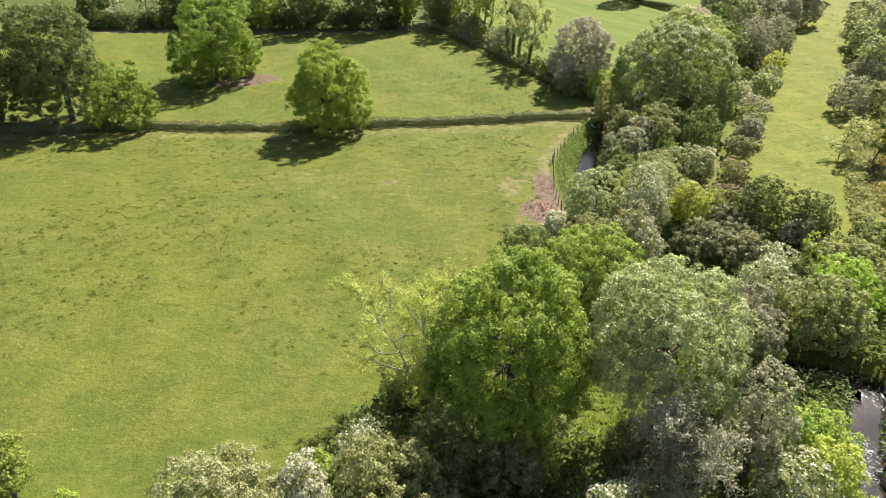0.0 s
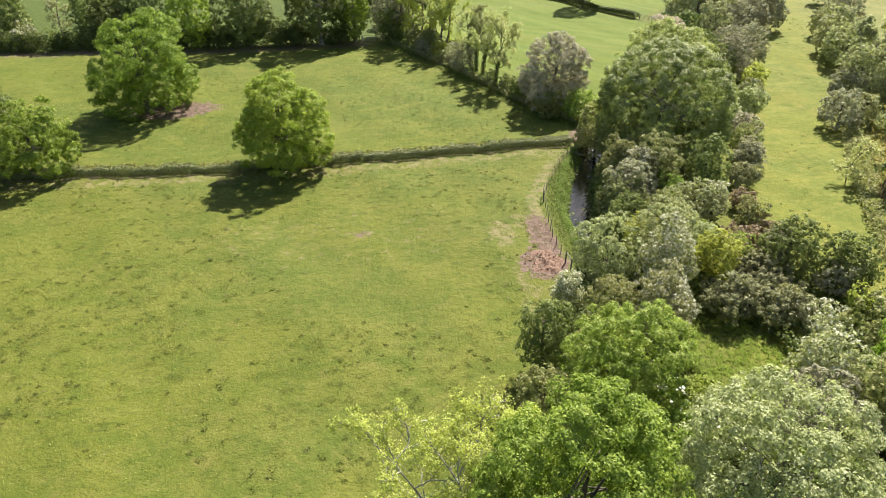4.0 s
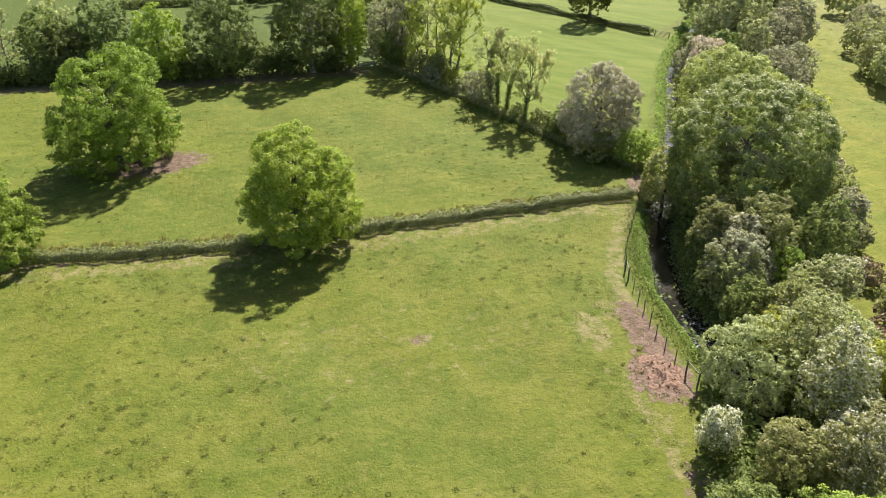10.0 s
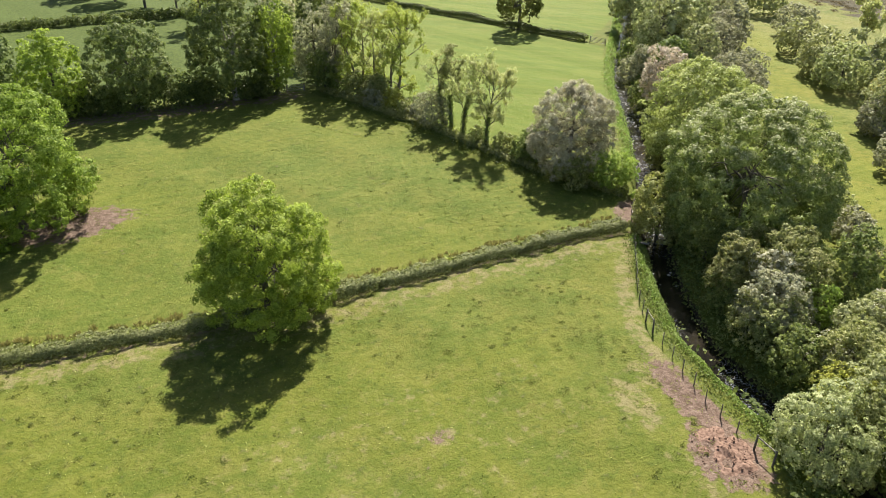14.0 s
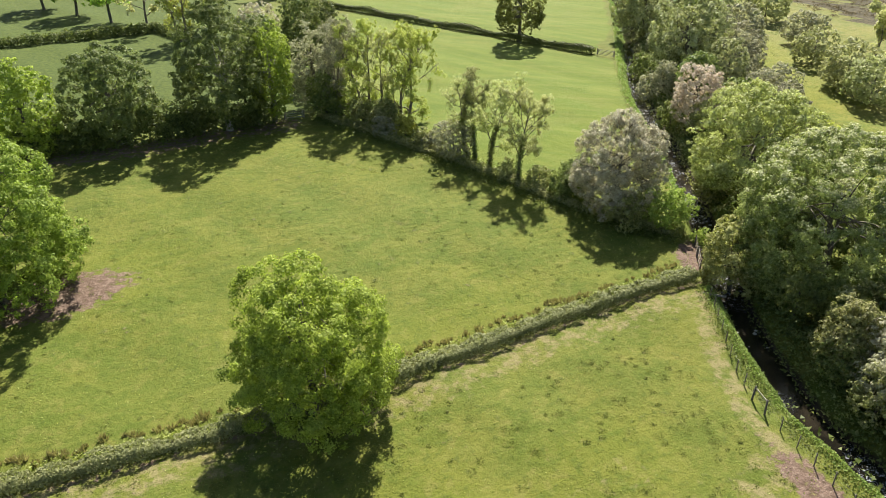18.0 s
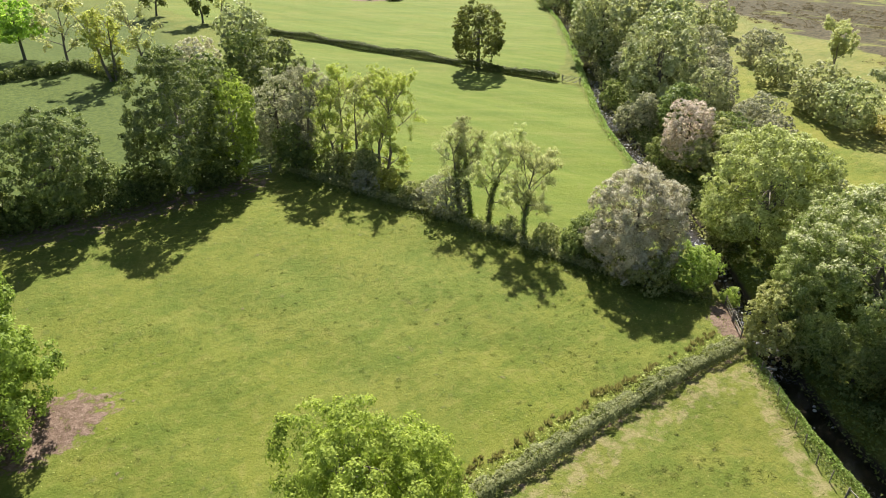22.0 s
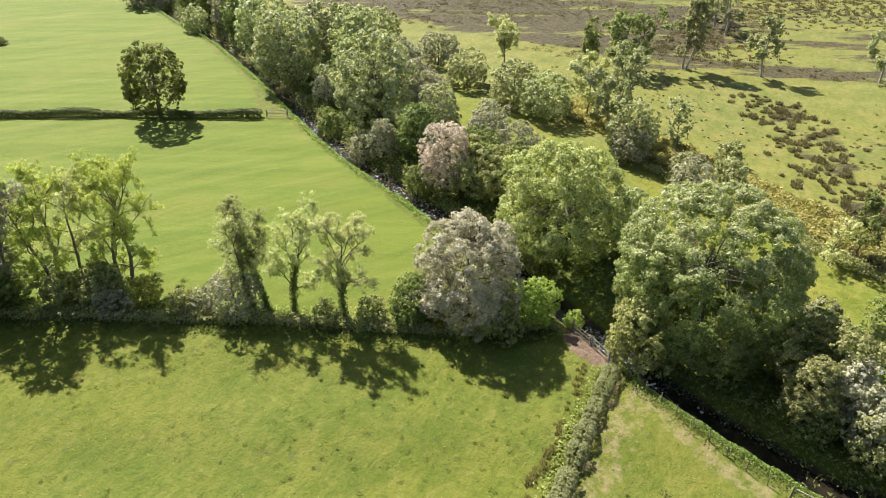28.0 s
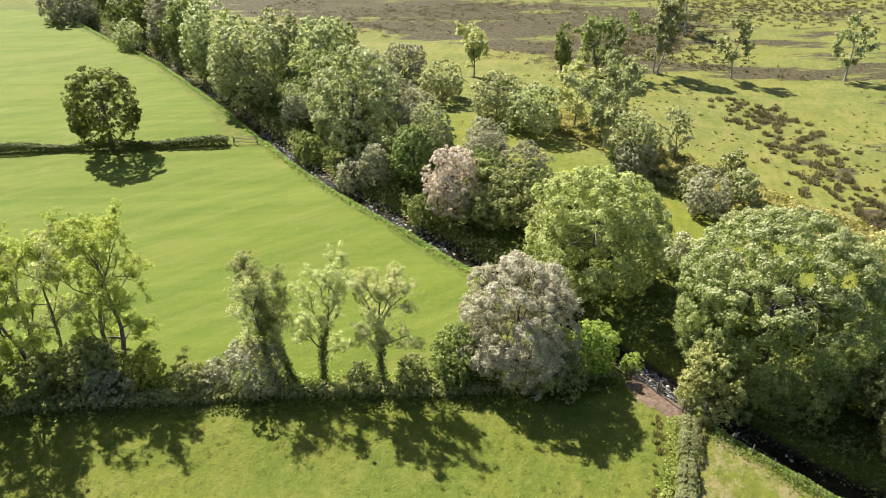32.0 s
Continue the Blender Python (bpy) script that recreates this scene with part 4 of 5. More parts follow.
open_tree("birch_tree", "willow", 77.6, 110.2, 8.0, 2.1, "thin young tree among the scrub", seed=50, fork=0.12, limbs=9, leafy=0.7, trunk=0.1, rise=0.12)
plant("hawthorn_bush", "bramble", 75.4, 102.2, 4.2, 2.1, "small dark hawthorn above the bank", "bush", seed=51, blossom=0.06)
plant("shrub", "willow", 67.4, 100.9, 5.0, 2.7, "round greyish shrub among the scrub", "shrub", seed=52)
open_tree("oak_tree", "chestnut", 115.0, 129.6, 11.0, 5.8, "gnarled dark oak at the pasture's far side", seed=53, fork=0.25, limbs=10, leafy=1.5, bark=BARK, trunk=0.3, pad=0.55, leaf=0.8, shoots=5, stems=2)
plant("oak_tree", "dark", 110.5, 136.0, 11.0, 1.9, "ivy-clad old trunk beside the gnarled oak", seed=54, low=1.5)
open_tree("ash_tree", "willow", 122.4, 119.6, 15.0, 4.2, "pale ash with two slanting stems", seed=55, fork=0.28, limbs=10, leafy=2.0, bark=PALE_BARK, trunk=0.2, stems=2, pad=0.46, shoots=6, rise=0.08, leaf=0.75)
open_tree("ash_tree", "willow", 126.2, 105.1, 12.5, 3.8, "pale small-crowned ash by the ditch", seed=56, fork=0.25, limbs=10, leafy=2.0, bark=PALE_BARK, trunk=0.22, pad=0.46, shoots=6, rise=0.08, leaf=0.75)
open_tree("ash_tree", "willow", 133.9, 84.1, 12.0, 3.6, "pale small-crowned ash on the pasture", seed=57, fork=0.3, limbs=10, leafy=2.0, bark=PALE_BARK, trunk=0.22, pad=0.46, shoots=6, lean=(1.0, -0.8), leaf=0.75)

# near bank: bushes from the gate down to the stream's bend
plant("hawthorn_bush", "bramble", 23.0, 86.8, 7.4, 2.6, "green hawthorn on the stream bank", "bush", seed=60, low=0.2)
plant("thicket", "bramble", 27.0, 86.0, 8.4, 4.9, "dense mixed thicket on the stream bank", "shrub", seed=61, low=0.2)
plant("hawthorn_bush", "dark", 31.5, 82.5, 9.2, 2.7, "hawthorn bush at the grass track", "bush", seed=62, low=0.3)
plant("thicket", "grey", 23.0, 81.5, 6.5, 3.4, "greyish thicket on the stream bank", "shrub", seed=63, low=0.2)
plant("willow_bush", "willow", 16.5, 69.0, 7.8, 3.4, "round pale willow on the stream bank", "bush", seed=64, low=0.2)
plant("willow_bush", "willow", 22.0, 69.5, 7.6, 3.0, "grey-green willow beside the pale one", "bush", seed=65, low=0.2)
plant("hawthorn_bush", "bramble", 11.2, 63.0, 4.8, 1.5, "white-flowering hawthorn at the field's edge", "bush", seed=66, low=0.2, blossom=0.45, lump=0.45, boughs=9)
plant("hawthorn_bush", "bramble", 17.5, 58.5, 9.6, 2.6, "tall hawthorn with white may blossom", "bush", seed=67, low=0.2, blossom=0.13)
plant("thicket", "brown", 30.0, 70.0, 3.9, 3.1, "rusty brown scrub by the stream", "shrub", seed=68, low=0.0)
plant("thicket", "scrub", 25.2, 61.4, 3.8, 3.2, "grey scrub with tangled twigs", "shrub", seed=69, low=0.0, twigs=160)
plant("bush", "dark", 33.3, 67.0, 7.0, 3.4, "dark ivy-covered bush by the grass track", "bush", seed=70, low=0.1)
plant("bush", "dark", 37.6, 64.2, 6.2, 2.9, "dark green bush by the grass track", "bush", seed=71, low=0.1)
plant("shrub", "dark", 7.0, 54.5, 8.0, 2.2, "dark green shrub at the field's edge", "shrub", seed=72, low=0.1)
plant("maple_tree", "bright", 12.0, 50.4, 9.6, 4.9, "bushy bright green field maple", seed=73, low=0.3, lump=0.3, boughs=18)
open_tree("field_tree", "yellow", -0.9, 39.2, 10.4, 5.0, "half-bare budding tree at the field's edge", seed=74, fork=0.12, limbs=12, leafy=0.42, leaf=0.9, stems=3, bark=PALE_BARK, trunk=0.13, shoots=5)
plant("oak_tree", "fresh", 4.3, 35.2, 15.2, 5.2, "dense fresh green young oak by the field", seed=75, low=3.0, boughs=30, swell=0.32, cut=-0.7, full=1.4, cover=2.1, lump=0.14)
plant("willow_tree", "willow", 14.0, 35.6, 14.2, 5.0, "large grey-green willow above the bank", seed=76, low=5.0, lump=0.1, boughs=40, swell=0.27, cut=-0.6, full=1.4)
plant("willow_tree", "grey", 23.0, 45.0, 8.4, 3.5, "grey-leaved willow thicket above the stream", seed=77, low=0.3)
open_tree("dead_shrub", "grey", 13.4, 28.6, 9.6, 3.2, "half-dead greyish shrub with bare pale twigs", "shrub", fork=0.1, limbs=11, leafy=0.35, stems=3, trunk=0.09, shoots=6, seed=78, bark=PALE_BARK, pad=0.4)
plant("shrub", "grey", 19.4, 32.4, 9.6, 2.3, "pinkish-grey budding shrub near the water", "shrub", seed=79, low=0.3, leaf=0.85)
plant("bush", "bramble", 30.4, 46.5, 7.6, 3.8, "tall green bush above the stream", "bush", seed=80, low=0.1)
plant("bush", "bramble", 36.8, 55.8, 4.5, 4.2, "low green scrub by the grass track", "bush", seed=81, low=0.0)
plant("bush", "bright", 24.0, 33.4, 5.6, 2.4, "fresh green bush by the water", "bush", seed=82, low=0.1)
plant("thicket", "bramble", -2.8, 27.6, 8.6, 3.8, "dark mixed thicket among the scrub", "shrub", seed=83, low=0.1)
plant("hawthorn_bush", "bramble", -7.8, 28.0, 7.4, 1.6, "hawthorn white with blossom among the scrub", "bush", seed=84, low=0.2, blossom=0.5)
plant("bush", "willow", -12.4, 26.8, 7.2, 4.2, "pale green leafy bush among the scrub", "bush", seed=85, low=0.1)
plant("hawthorn_bush", "bright", 9.3, 26.0, 7.2, 2.1, "green hawthorn tipped with white blossom", "bush", seed=86, low=0.2, blossom=0.4)
plant("hawthorn_bush", "bramble", 20.6, 29.0, 6.0, 2.5, "hawthorn with scattered blossom", "bush", seed=87, low=0.2, blossom=0.18)
plant("bush", "oak", -20.3, 25.2, 6.6, 1.9, "green bush top at the field's near edge", "bush", seed=88, low=0.2)
# added out of view to cover the stream's cut end
plant("bush", "bramble", 20.8, 1.0, 4.6, 3.0, "leafy bush covering the cut end of the stream", "bush", seed=190, low=0.0)
plant("bush", "bright", -26.8, 31.0, 6.0, 1.6, "green bush at the field's near edge", "bush", seed=89, low=0.2)

# shrubs past the grass track
plant("willow_bush", "grey", 61.5, 104.5, 6.4, 2.9, "round greyish willow beyond the grass track", "bush", seed=90)
plant("willow_bush", "willow", 79.5, 132.5, 8.0, 4.6, "round grey-green willow beyond the track", "bush", seed=91)
plant("willow_bush", "grey", 69.0, 115.0, 6.0, 3.0, "grey bush beyond the track", "bush", seed=92, leaf=0.75)

# far field trees
plant("oak_tree", "oak", -38.0, 250.0, 13.0, 6.5, "bare-stemmed oak in a far field row", group="far field row", seed=100, low=3.5, cover=1.3)
plant("oak_tree", "oak", -30.5, 239.0, 13.0, 6.0, "bare-stemmed oak in a far field row", group="far field row", seed=101, low=3.5, cover=1.3)
plant("oak_tree", "dark", -46.0, 262.0, 13.0, 6.5, "bare-stemmed oak in a far field row", group="far field row", seed=102, low=3.0, cover=1.3)
open_tree("field_tree", "ash", -23.0, 230.5, 13.0, 5.5, "half-bare tree in a far hedge", seed=103, fork=0.25, limbs=10, leafy=0.9, pad=0.6)
open_tree("field_tree", "yellow", -16.5, 214.0, 14.0, 4.8, "slender trees with thin yellow-green leaves", seed=104, fork=0.25, limbs=10, leafy=0.9, stems=2, pad=0.6)
open_tree("field_tree", "ash", -10.0, 221.0, 12.0, 5.0, "open-crowned tree in a far hedge", seed=105, fork=0.25, limbs=10, leafy=0.9, pad=0.6)
plant("field_tree", "pink", -3.0, 205.0, 9.0, 4.5, "brownish budding tree at the meadow's edge", seed=106, cover=1.2, leaf=0.85)
plant("field_tree", "dark", -4.5, 190.0, 10.0, 4.5, "dark tree behind the field corner", seed=107)
open_tree("field_tree", "lone", 9.3, 257.0, 12.5, 4.4, "dark tree with a bare trunk by the far hedge", seed=108, fork=0.25, limbs=12, leafy=1.4, bark=BARK, pad=0.75)
open_tree("field_tree", "ash", 14.0, 258.0, 10.0, 2.8, "thin sapling by the far hedge", seed=109, fork=0.25, leafy=0.6)
open_tree("field_tree", "lone", 0.7, 271.0, 13.0, 5.5, "far field tree with a bare trunk", seed=110, fork=0.25, limbs=12, leafy=1.4, bark=BARK, pad=0.75)
open_tree("field_tree", "willow", -66.5, 165.0, 9.5, 4.0, "pale open tree behind the overgrown hedge", seed=111, fork=0.2, leafy=0.9, pad=0.5)
open_tree("field_tree", "ash", -63.0, 184.0, 9.0, 4.5, "pale open tree in the field beyond", seed=112, fork=0.2, leafy=0.8, pad=0.5)
plant("field_tree", "deep", -55.0, 160.0, 9.0, 4.5, "dark tree in the overgrown hedge", seed=113)
plant("shrub", "silver", -71.0, 159.0, 5.5, 3.0, "shrub with pale flowers in the overgrown hedge", "shrub", seed=114, blossom=0.2)
plant("shrub", "dark", -22.5, 157.0, 6.0, 2.8, "dark shrub in the overgrown hedge", "shrub", seed=115)
plant("shrub", "dark", -35.5, 157.5, 5.5, 3.0, "dark shrub in the overgrown hedge", "shrub", seed=116)
plant("shrub", "dark", -46.0, 158.0, 5.0, 3.2, "dark shrub in the overgrown hedge", "shrub", seed=117)
plant("shrub", "grey", 5.0, 146.5, 3.0, 1.8, "low grey shrub in the side hedge", "shrub", seed=118, leaf=0.75)
plant("shrub", "bramble", 8.4, 141.0, 3.0, 1.6, "low bramble shrub in the side hedge", "shrub", seed=119)
plant("shrub", "bramble", 17.0, 124.6, 3.4, 1.7, "low bramble shrub in the side hedge", "shrub", seed=120)
plant("shrub", "bramble", 14.6, 128.3, 2.8, 1.5, "low bramble shrub in the side hedge", "shrub", seed=121)

# more of the wooded belt
plant("alder_tree", "dark", 52.5, 141.0, 9.0, 3.6, "dark alder above the stream", seed=130)
plant("shrub", "grey", 50.5, 146.0, 6.5, 2.6, "grey twiggy shrub on the stream bank", "shrub", seed=131, leaf=0.75)
plant("alder_tree", "willow", 66.0, 160.5, 11.5, 4.6, "grey-green alder above the stream", seed=132)
plant("alder_tree", "dark", 72.0, 166.0, 12.0, 4.4, "dark alder in the wooded belt", seed=133)
plant("alder_tree", "dark", 80.0, 190.0, 13.0, 5.0, "dark alder by the stream", seed=134)
plant("alder_tree", "grey", 78.0, 160.5, 11.0, 4.6, "greyish tree in the wooded belt", seed=135, leaf=0.75)
plant("alder_tree", "dark", 95.5, 214.0, 13.0, 5.5, "dark alder in the far belt", seed=136)
plant("alder_tree", "grey", 101.0, 224.0, 12.0, 5.5, "greyish tree in the far belt", seed=137, leaf=0.75)
plant("alder_tree", "willow", 94.0, 190.0, 13.0, 5.5, "grey-green alder in the far belt", seed=138)
plant("alder_tree", "dark", 122.0, 258.0, 12.0, 7.0, "dark alder in the far belt", seed=139)
plant("alder_tree", "grey", 126.0, 282.0, 12.0, 8.0, "greyish alder in the far belt", seed=140, leaf=0.75)
plant("willow_bush", "grey", 62.5, 134.5, 8.0, 3.2, "grey willow bush among the scrub", "bush", seed=141, leaf=0.75)
plant("willow_bush", "grey", 65.0, 146.0, 9.5, 3.8, "grey willow bush in the wooded belt", "bush", seed=142, leaf=0.75)
plant("thicket", "bramble", 45.5, 121.0, 6.5, 3.6, "green thicket behind the yellow willow", "shrub", seed=143)
plant("thicket", "dark", 47.5, 114.0, 5.0, 3.0, "dark thicket behind the yellow willow", "shrub", seed=144)
plant("hawthorn_bush", "willow", 45.0, 106.0, 5.5, 2.4, "hawthorn with scattered pale blossom", "bush", seed=145, blossom=0.18)
plant("thicket", "dark", 29.5, 88.0, 7.0, 4.0, "dark thicket under the huge domed tree", "shrub", seed=146)
plant("hawthorn_bush", "pink", 24.5, 84.0, 7.0, 2.4, "hawthorn with pale blossom on the bank", "bush", seed=147, blossom=0.06)
plant("thicket", "bramble", 21.8, 79.6, 5.5, 2.6, "tangled green thicket above the water", "shrub", seed=148)
plant("thicket", "willow", 28.0, 77.0, 6.0, 3.0, "grey-green thicket by the grass track", "shrub", seed=149)
plant("thicket", "bramble", 24.0, 74.5, 6.4, 3.0, "mixed green thicket by the stream", "shrub", seed=150)
plant("hawthorn_bush", "bramble", 20.5, 64.5, 8.2, 2.8, "hawthorn bush with much white blossom", "bush", seed=151, blossom=0.3)
plant("thicket", "bramble", 14.0, 59.5, 6.0, 2.4, "leafy green thicket at the field's edge", "shrub", seed=152)
plant("hawthorn_bush", "yellow", 25.5, 66.0, 6.5, 2.6, "green bush among brown scrub", "bush", seed=153)
plant("thicket", "brown", 33.6, 73.2, 3.4, 2.6, "rusty brown scrub by the grass track", "shrub", seed=154, low=0.0)
plant("thicket", "scrub", 29.4, 60.4, 3.6, 3.4, "grey twiggy scrub by the clearing", "shrub", seed=155, low=0.0, twigs=160)
plant("thicket", "scrub", 29.6, 65.0, 3.9, 3.2, "tangled grey-green scrub by the clearing", "shrub", seed=255, low=0.0, twigs=160)
plant("thicket", "willow", 26.0, 70.6, 4.8, 3.0, "soft grey-green sallow scrub", "shrub", seed=256, low=0.0)
plant("thicket", "grey", 19.0, 60.0, 6.0, 2.6, "grey-green scrub by the clearing", "shrub", seed=156, blossom=0.15)
plant("bush", "bramble", 6.0, 49.5, 5.2, 2.2, "dark leafy bush at the field's edge", "bush", seed=157)
plant("bush", "yellow", 4.0, 45.0, 5.6, 2.6, "yellow-green bush at the field's edge", "bush", seed=158)
plant("bush", "dark", 0.0, 31.5, 7.2, 2.6, "dark bush under the young oak", "bush", seed=159)
plant("bush", "bramble", 4.2, 31.4, 5.4, 2.4, "leafy green bush at the young oak's foot", "bush", seed=169, low=0.1)
plant("bush", "willow", -5.2, 32.4, 5.0, 1.7, "grey-flecked bush at the field's edge", "bush", seed=160, blossom=0.2)
plant("bush", "bright", 17.8, 37.5, 10.0, 2.2, "bright green bush beside the grey-green willow", "bush", seed=161)
plant("bush", "willow", 27.0, 50.0, 6.6, 2.8, "pale leafy bush above the stream", "bush", seed=162, blossom=0.12)
plant("bush", "oak", 34.0, 50.5, 6.4, 3.2, "bright-topped green bush above the stream", "bush", seed=163)
plant("bush", "dark", 41.0, 60.0, 5.0, 2.4, "dark bush by the grass track", "bush", seed=164)
plant("bush", "bright", 16.6, 48.4, 4.6, 2.4, "leafy green bush overhanging the water", "bush", seed=166, low=0.1)
plant("bush", "bramble", 18.6, 45.8, 4.2, 2.2, "tangled green bush overhanging the water", "bush", seed=167, low=0.1)
plant("bush", "bright", 14.6, 46.2, 4.0, 2.0, "low green bush above the water", "bush", seed=168, low=0.1)
plant("bush", "yellow", 22.8, 29.5, 6.0, 2.4, "olive bush by the water", "bush", seed=165)

for x, y, tall, wide, kind, label in ((38.6, 87.0, 3.4, 2.0, "scrub", "low brownish scrub beside the grass track"), (41.4, 91.6, 4.6, 2.3, "grey", "grey twiggy shrub beside the grass track"),
                                      (43.6, 96.6, 5.2, 2.2, "bramble", "leafy shrub beside the grass track"), (46.0, 101.2, 4.2, 2.2, "pink", "pale budding shrub beside the grass track"),
                                      (50.6, 110.0, 5.4, 2.6, "willow", "grey-green shrub beside the grass track"), (53.4, 115.6, 4.4, 2.4, "scrub", "low brownish scrub beside the grass track"),
                                      (56.4, 120.6, 5.0, 2.4, "yellow", "yellow-green shrub beside the grass track"), (35.8, 80.8, 2.6, 1.7, "brown", "rusty low scrub beside the grass track")):
    plant("shrub", kind, x, y, tall, wide, label, "shrub", "shrubs along the grass track", seed=int(x), low=0.0)

# small growth that fills the tangle on the near bank
FILL = {"bramble": ("thicket", "tangled brambles in the bank thicket"), "yellow": ("bush", "small yellow-green bush in the bank thicket"), "willow": ("willow_shrub", "grey-green willow shrub in the bank thicket"),
        "dark": ("bush", "small dark ivy bush in the bank thicket"), "bright": ("bush", "small fresh green bush in the bank thicket"), "grey": ("shrub", "half-bare grey shrub in the bank thicket")}
pick = random.Random(17)
spots = []
while len(spots) < 34:
    x, y = pick.uniform(-10, 38), pick.uniform(24, 92)
    a, b = np.array([x]), np.array([y])
    if not (inside(NEAR_BANK, a, b)[0] and away(STREAM, a, b)[0] > 2.0) or math.hypot((x - 22.6) / 4.7, (y - 55.0) / 5.6) < 1.2 or math.hypot((x - 11) / 5, (y - 40.3) / 4.5) < 1.2:
        continue
    if any(math.hypot(x - u, y - v) < 3.0 for u, v in spots):
        continue
    spots.append((x, y))
    kind = pick.choice(["bramble", "bramble", "yellow", "willow", "dark", "bright", "grey"])
    tall, wide = pick.uniform(3.2, 5.6), pick.uniform(1.3, 2.3)
    plant(FILL[kind][0], kind, x, y, tall, wide, FILL[kind][1], "shrub", seed=len(spots) + 400, low=0.1, lump=0.4, boughs=10, blossom=0.25 if kind == "willow" else 0.0, cover=1.2)

# beyond the grass track
open_tree("sapling", "ash", 52.0, 87.0, 6.0, 1.4, "thin twiggy sapling beyond the track", "tree", fork=0.15, limbs=6, leafy=0.6, trunk=0.08, seed=170)
open_tree("sapling", "dark", 55.0, 84.5, 7.5, 1.5, "thin dark sapling beyond the track", "tree", fork=0.2, limbs=7, leafy=1.2, trunk=0.1, seed=171, bark=BARK)
plant("willow_bush", "willow", 66.5, 106.5, 4.6, 2.2, "grey-green bush beyond the track", "bush", seed=172)
plant("willow_bush", "willow", 88.0, 152.0, 7.0, 4.0, "round willow bush at the moor's edge", "bush", seed=173)
plant("willow_bush", "grey", 98.0, 164.0, 7.0, 4.5, "grey willow bush at the moor's edge", "bush", seed=174, leaf=0.75)
plant("willow_bush", "willow", 108.0, 185.0, 8.0, 5.0, "willow bush at the moor's edge", "bush", seed=175)
open_tree("birch_tree", "ash", 84.0, 127.0, 11.0, 4.0, "pale yellowish young tree", seed=176, fork=0.2, limbs=10, leafy=2.0, trunk=0.15, pad=0.55, leaf=0.75)
open_tree("ash_tree", "willow", 158.0, 118.0, 13.0, 3.6, "pale ash in the far row", group="far ash row", seed=177, fork=0.3, bark=PALE_BARK, leafy=2.0, pad=0.46, shoots=6, leaf=0.75)
open_tree("ash_tree", "willow", 165.0, 122.0, 13.0, 3.6, "pale ash in the far row", group="far ash row", seed=178, fork=0.3, bark=PALE_BARK, leafy=2.0, pad=0.46, shoots=6, leaf=0.75)
open_tree("ash_tree", "willow", 176.0, 126.0, 13.0, 3.6, "pale ash in the far row", group="far ash row", seed=179, fork=0.3, bark=PALE_BARK, leafy=2.0, pad=0.46, shoots=6, leaf=0.75)


# ---- undergrowth, tussocks, rushes ----
def wave(x, y, s=1.0):
    return 0.5 + 0.25 * (np.sin(x * 0.9 * s + 1.3 * np.sin(y * 0.37 * s)) + np.sin(y * 1.1 * s + 1.7 * np.sin(x * 0.43 * s)))


def scrub(name, ring, per_metre, tall, kind, label, category, leaf=0.4, seed=1, keep=None, floor_share=0.35):
    """Low growth that covers a stretch of the plan."""
    rng = np.random.default_rng(seed)
    a = np.array(ring)
    lo, hi = a.min(axis=0), a.max(axis=0)
    n = int((hi[0] - lo[0]) * (hi[1] - lo[1]) * per_metre)
    x, y = rng.uniform(lo[0], hi[0], n), rng.uniform(lo[1], hi[1], n)
    ok = inside(ring, x, y)
    if keep:
        ok &= keep(x, y)
    x, y = x[ok], y[ok]
    top = tall * (floor_share + (1 - floor_share) * wave(x, y)) * rng.uniform(0.15, 1.0, len(x)) ** 0.5
    spot = np.stack([x, y, height(x, y) + top * 0.92 + 0.03], axis=1)
    out = np.stack([np.cos(x * 0.9) * 0.3, np.cos(y * 1.1) * 0.3, np.ones(len(x))], axis=1)
    v, f = sprays(rng, spot, out, leaf, leaf * 0.8)
    return tagged(new(name, raw_mesh(name, v, f, LEAF[kind])), label, category, kind="stuff")


def wet(x, y):
    return away(STREAM, x, y) > 1.0


BELT = [(16.0, 76.0), (17.0, 85.0), (20.0, 92.5), (24.5, 99.0), (29.0, 105.5), (33.0, 113.0), (38.5, 123.0), (43.0, 132.5), (49.0, 146.0), (55.5, 157.5), (63.5, 169.5), (78.0, 191.5), (92.5, 216.5), (107.0, 247.0), (124.0, 280.0),
        (142.0, 280.0), (118.0, 232.0), (96.0, 196.0), (82.0, 166.0), (66.0, 140.0), (52.0, 118.0), (43.0, 103.0), (35.5, 89.0), (29.0, 78.0)]
NEAR = [(-9.0, 33.0), (-3.0, 43.0), (4.5, 50.0), (7.0, 56.0), (9.5, 62.0), (11.5, 66.0), (15.0, 71.0), (16.0, 76.0), (28.0, 77.0), (35.0, 70.0), (40.0, 60.0), (38.0, 44.0), (27.0, 22.0), (-12.0, 22.0)]


def no_clearing(x, y):
    return wet(x, y) & (np.hypot((x - 22.6) / 4.7, (y - 55.0) / 5.6) > 1) & (np.hypot((x - 11.0) / 5.0, (y - 40.3) / 4.5) > 1)


scrub("undergrowth", BELT, 15, 2.0, "hedge", "dark brambles and scrub under the stream trees", "undergrowth", 0.42, 11, wet)
# dark hedge leaves give the deep shade between the bushes by colour
scrub("undergrowth", NEAR, 44, 1.7, "hedge", "brambles and young scrub between the bushes, darkened as shaded gaps", "undergrowth", 0.34, 12, no_clearing)


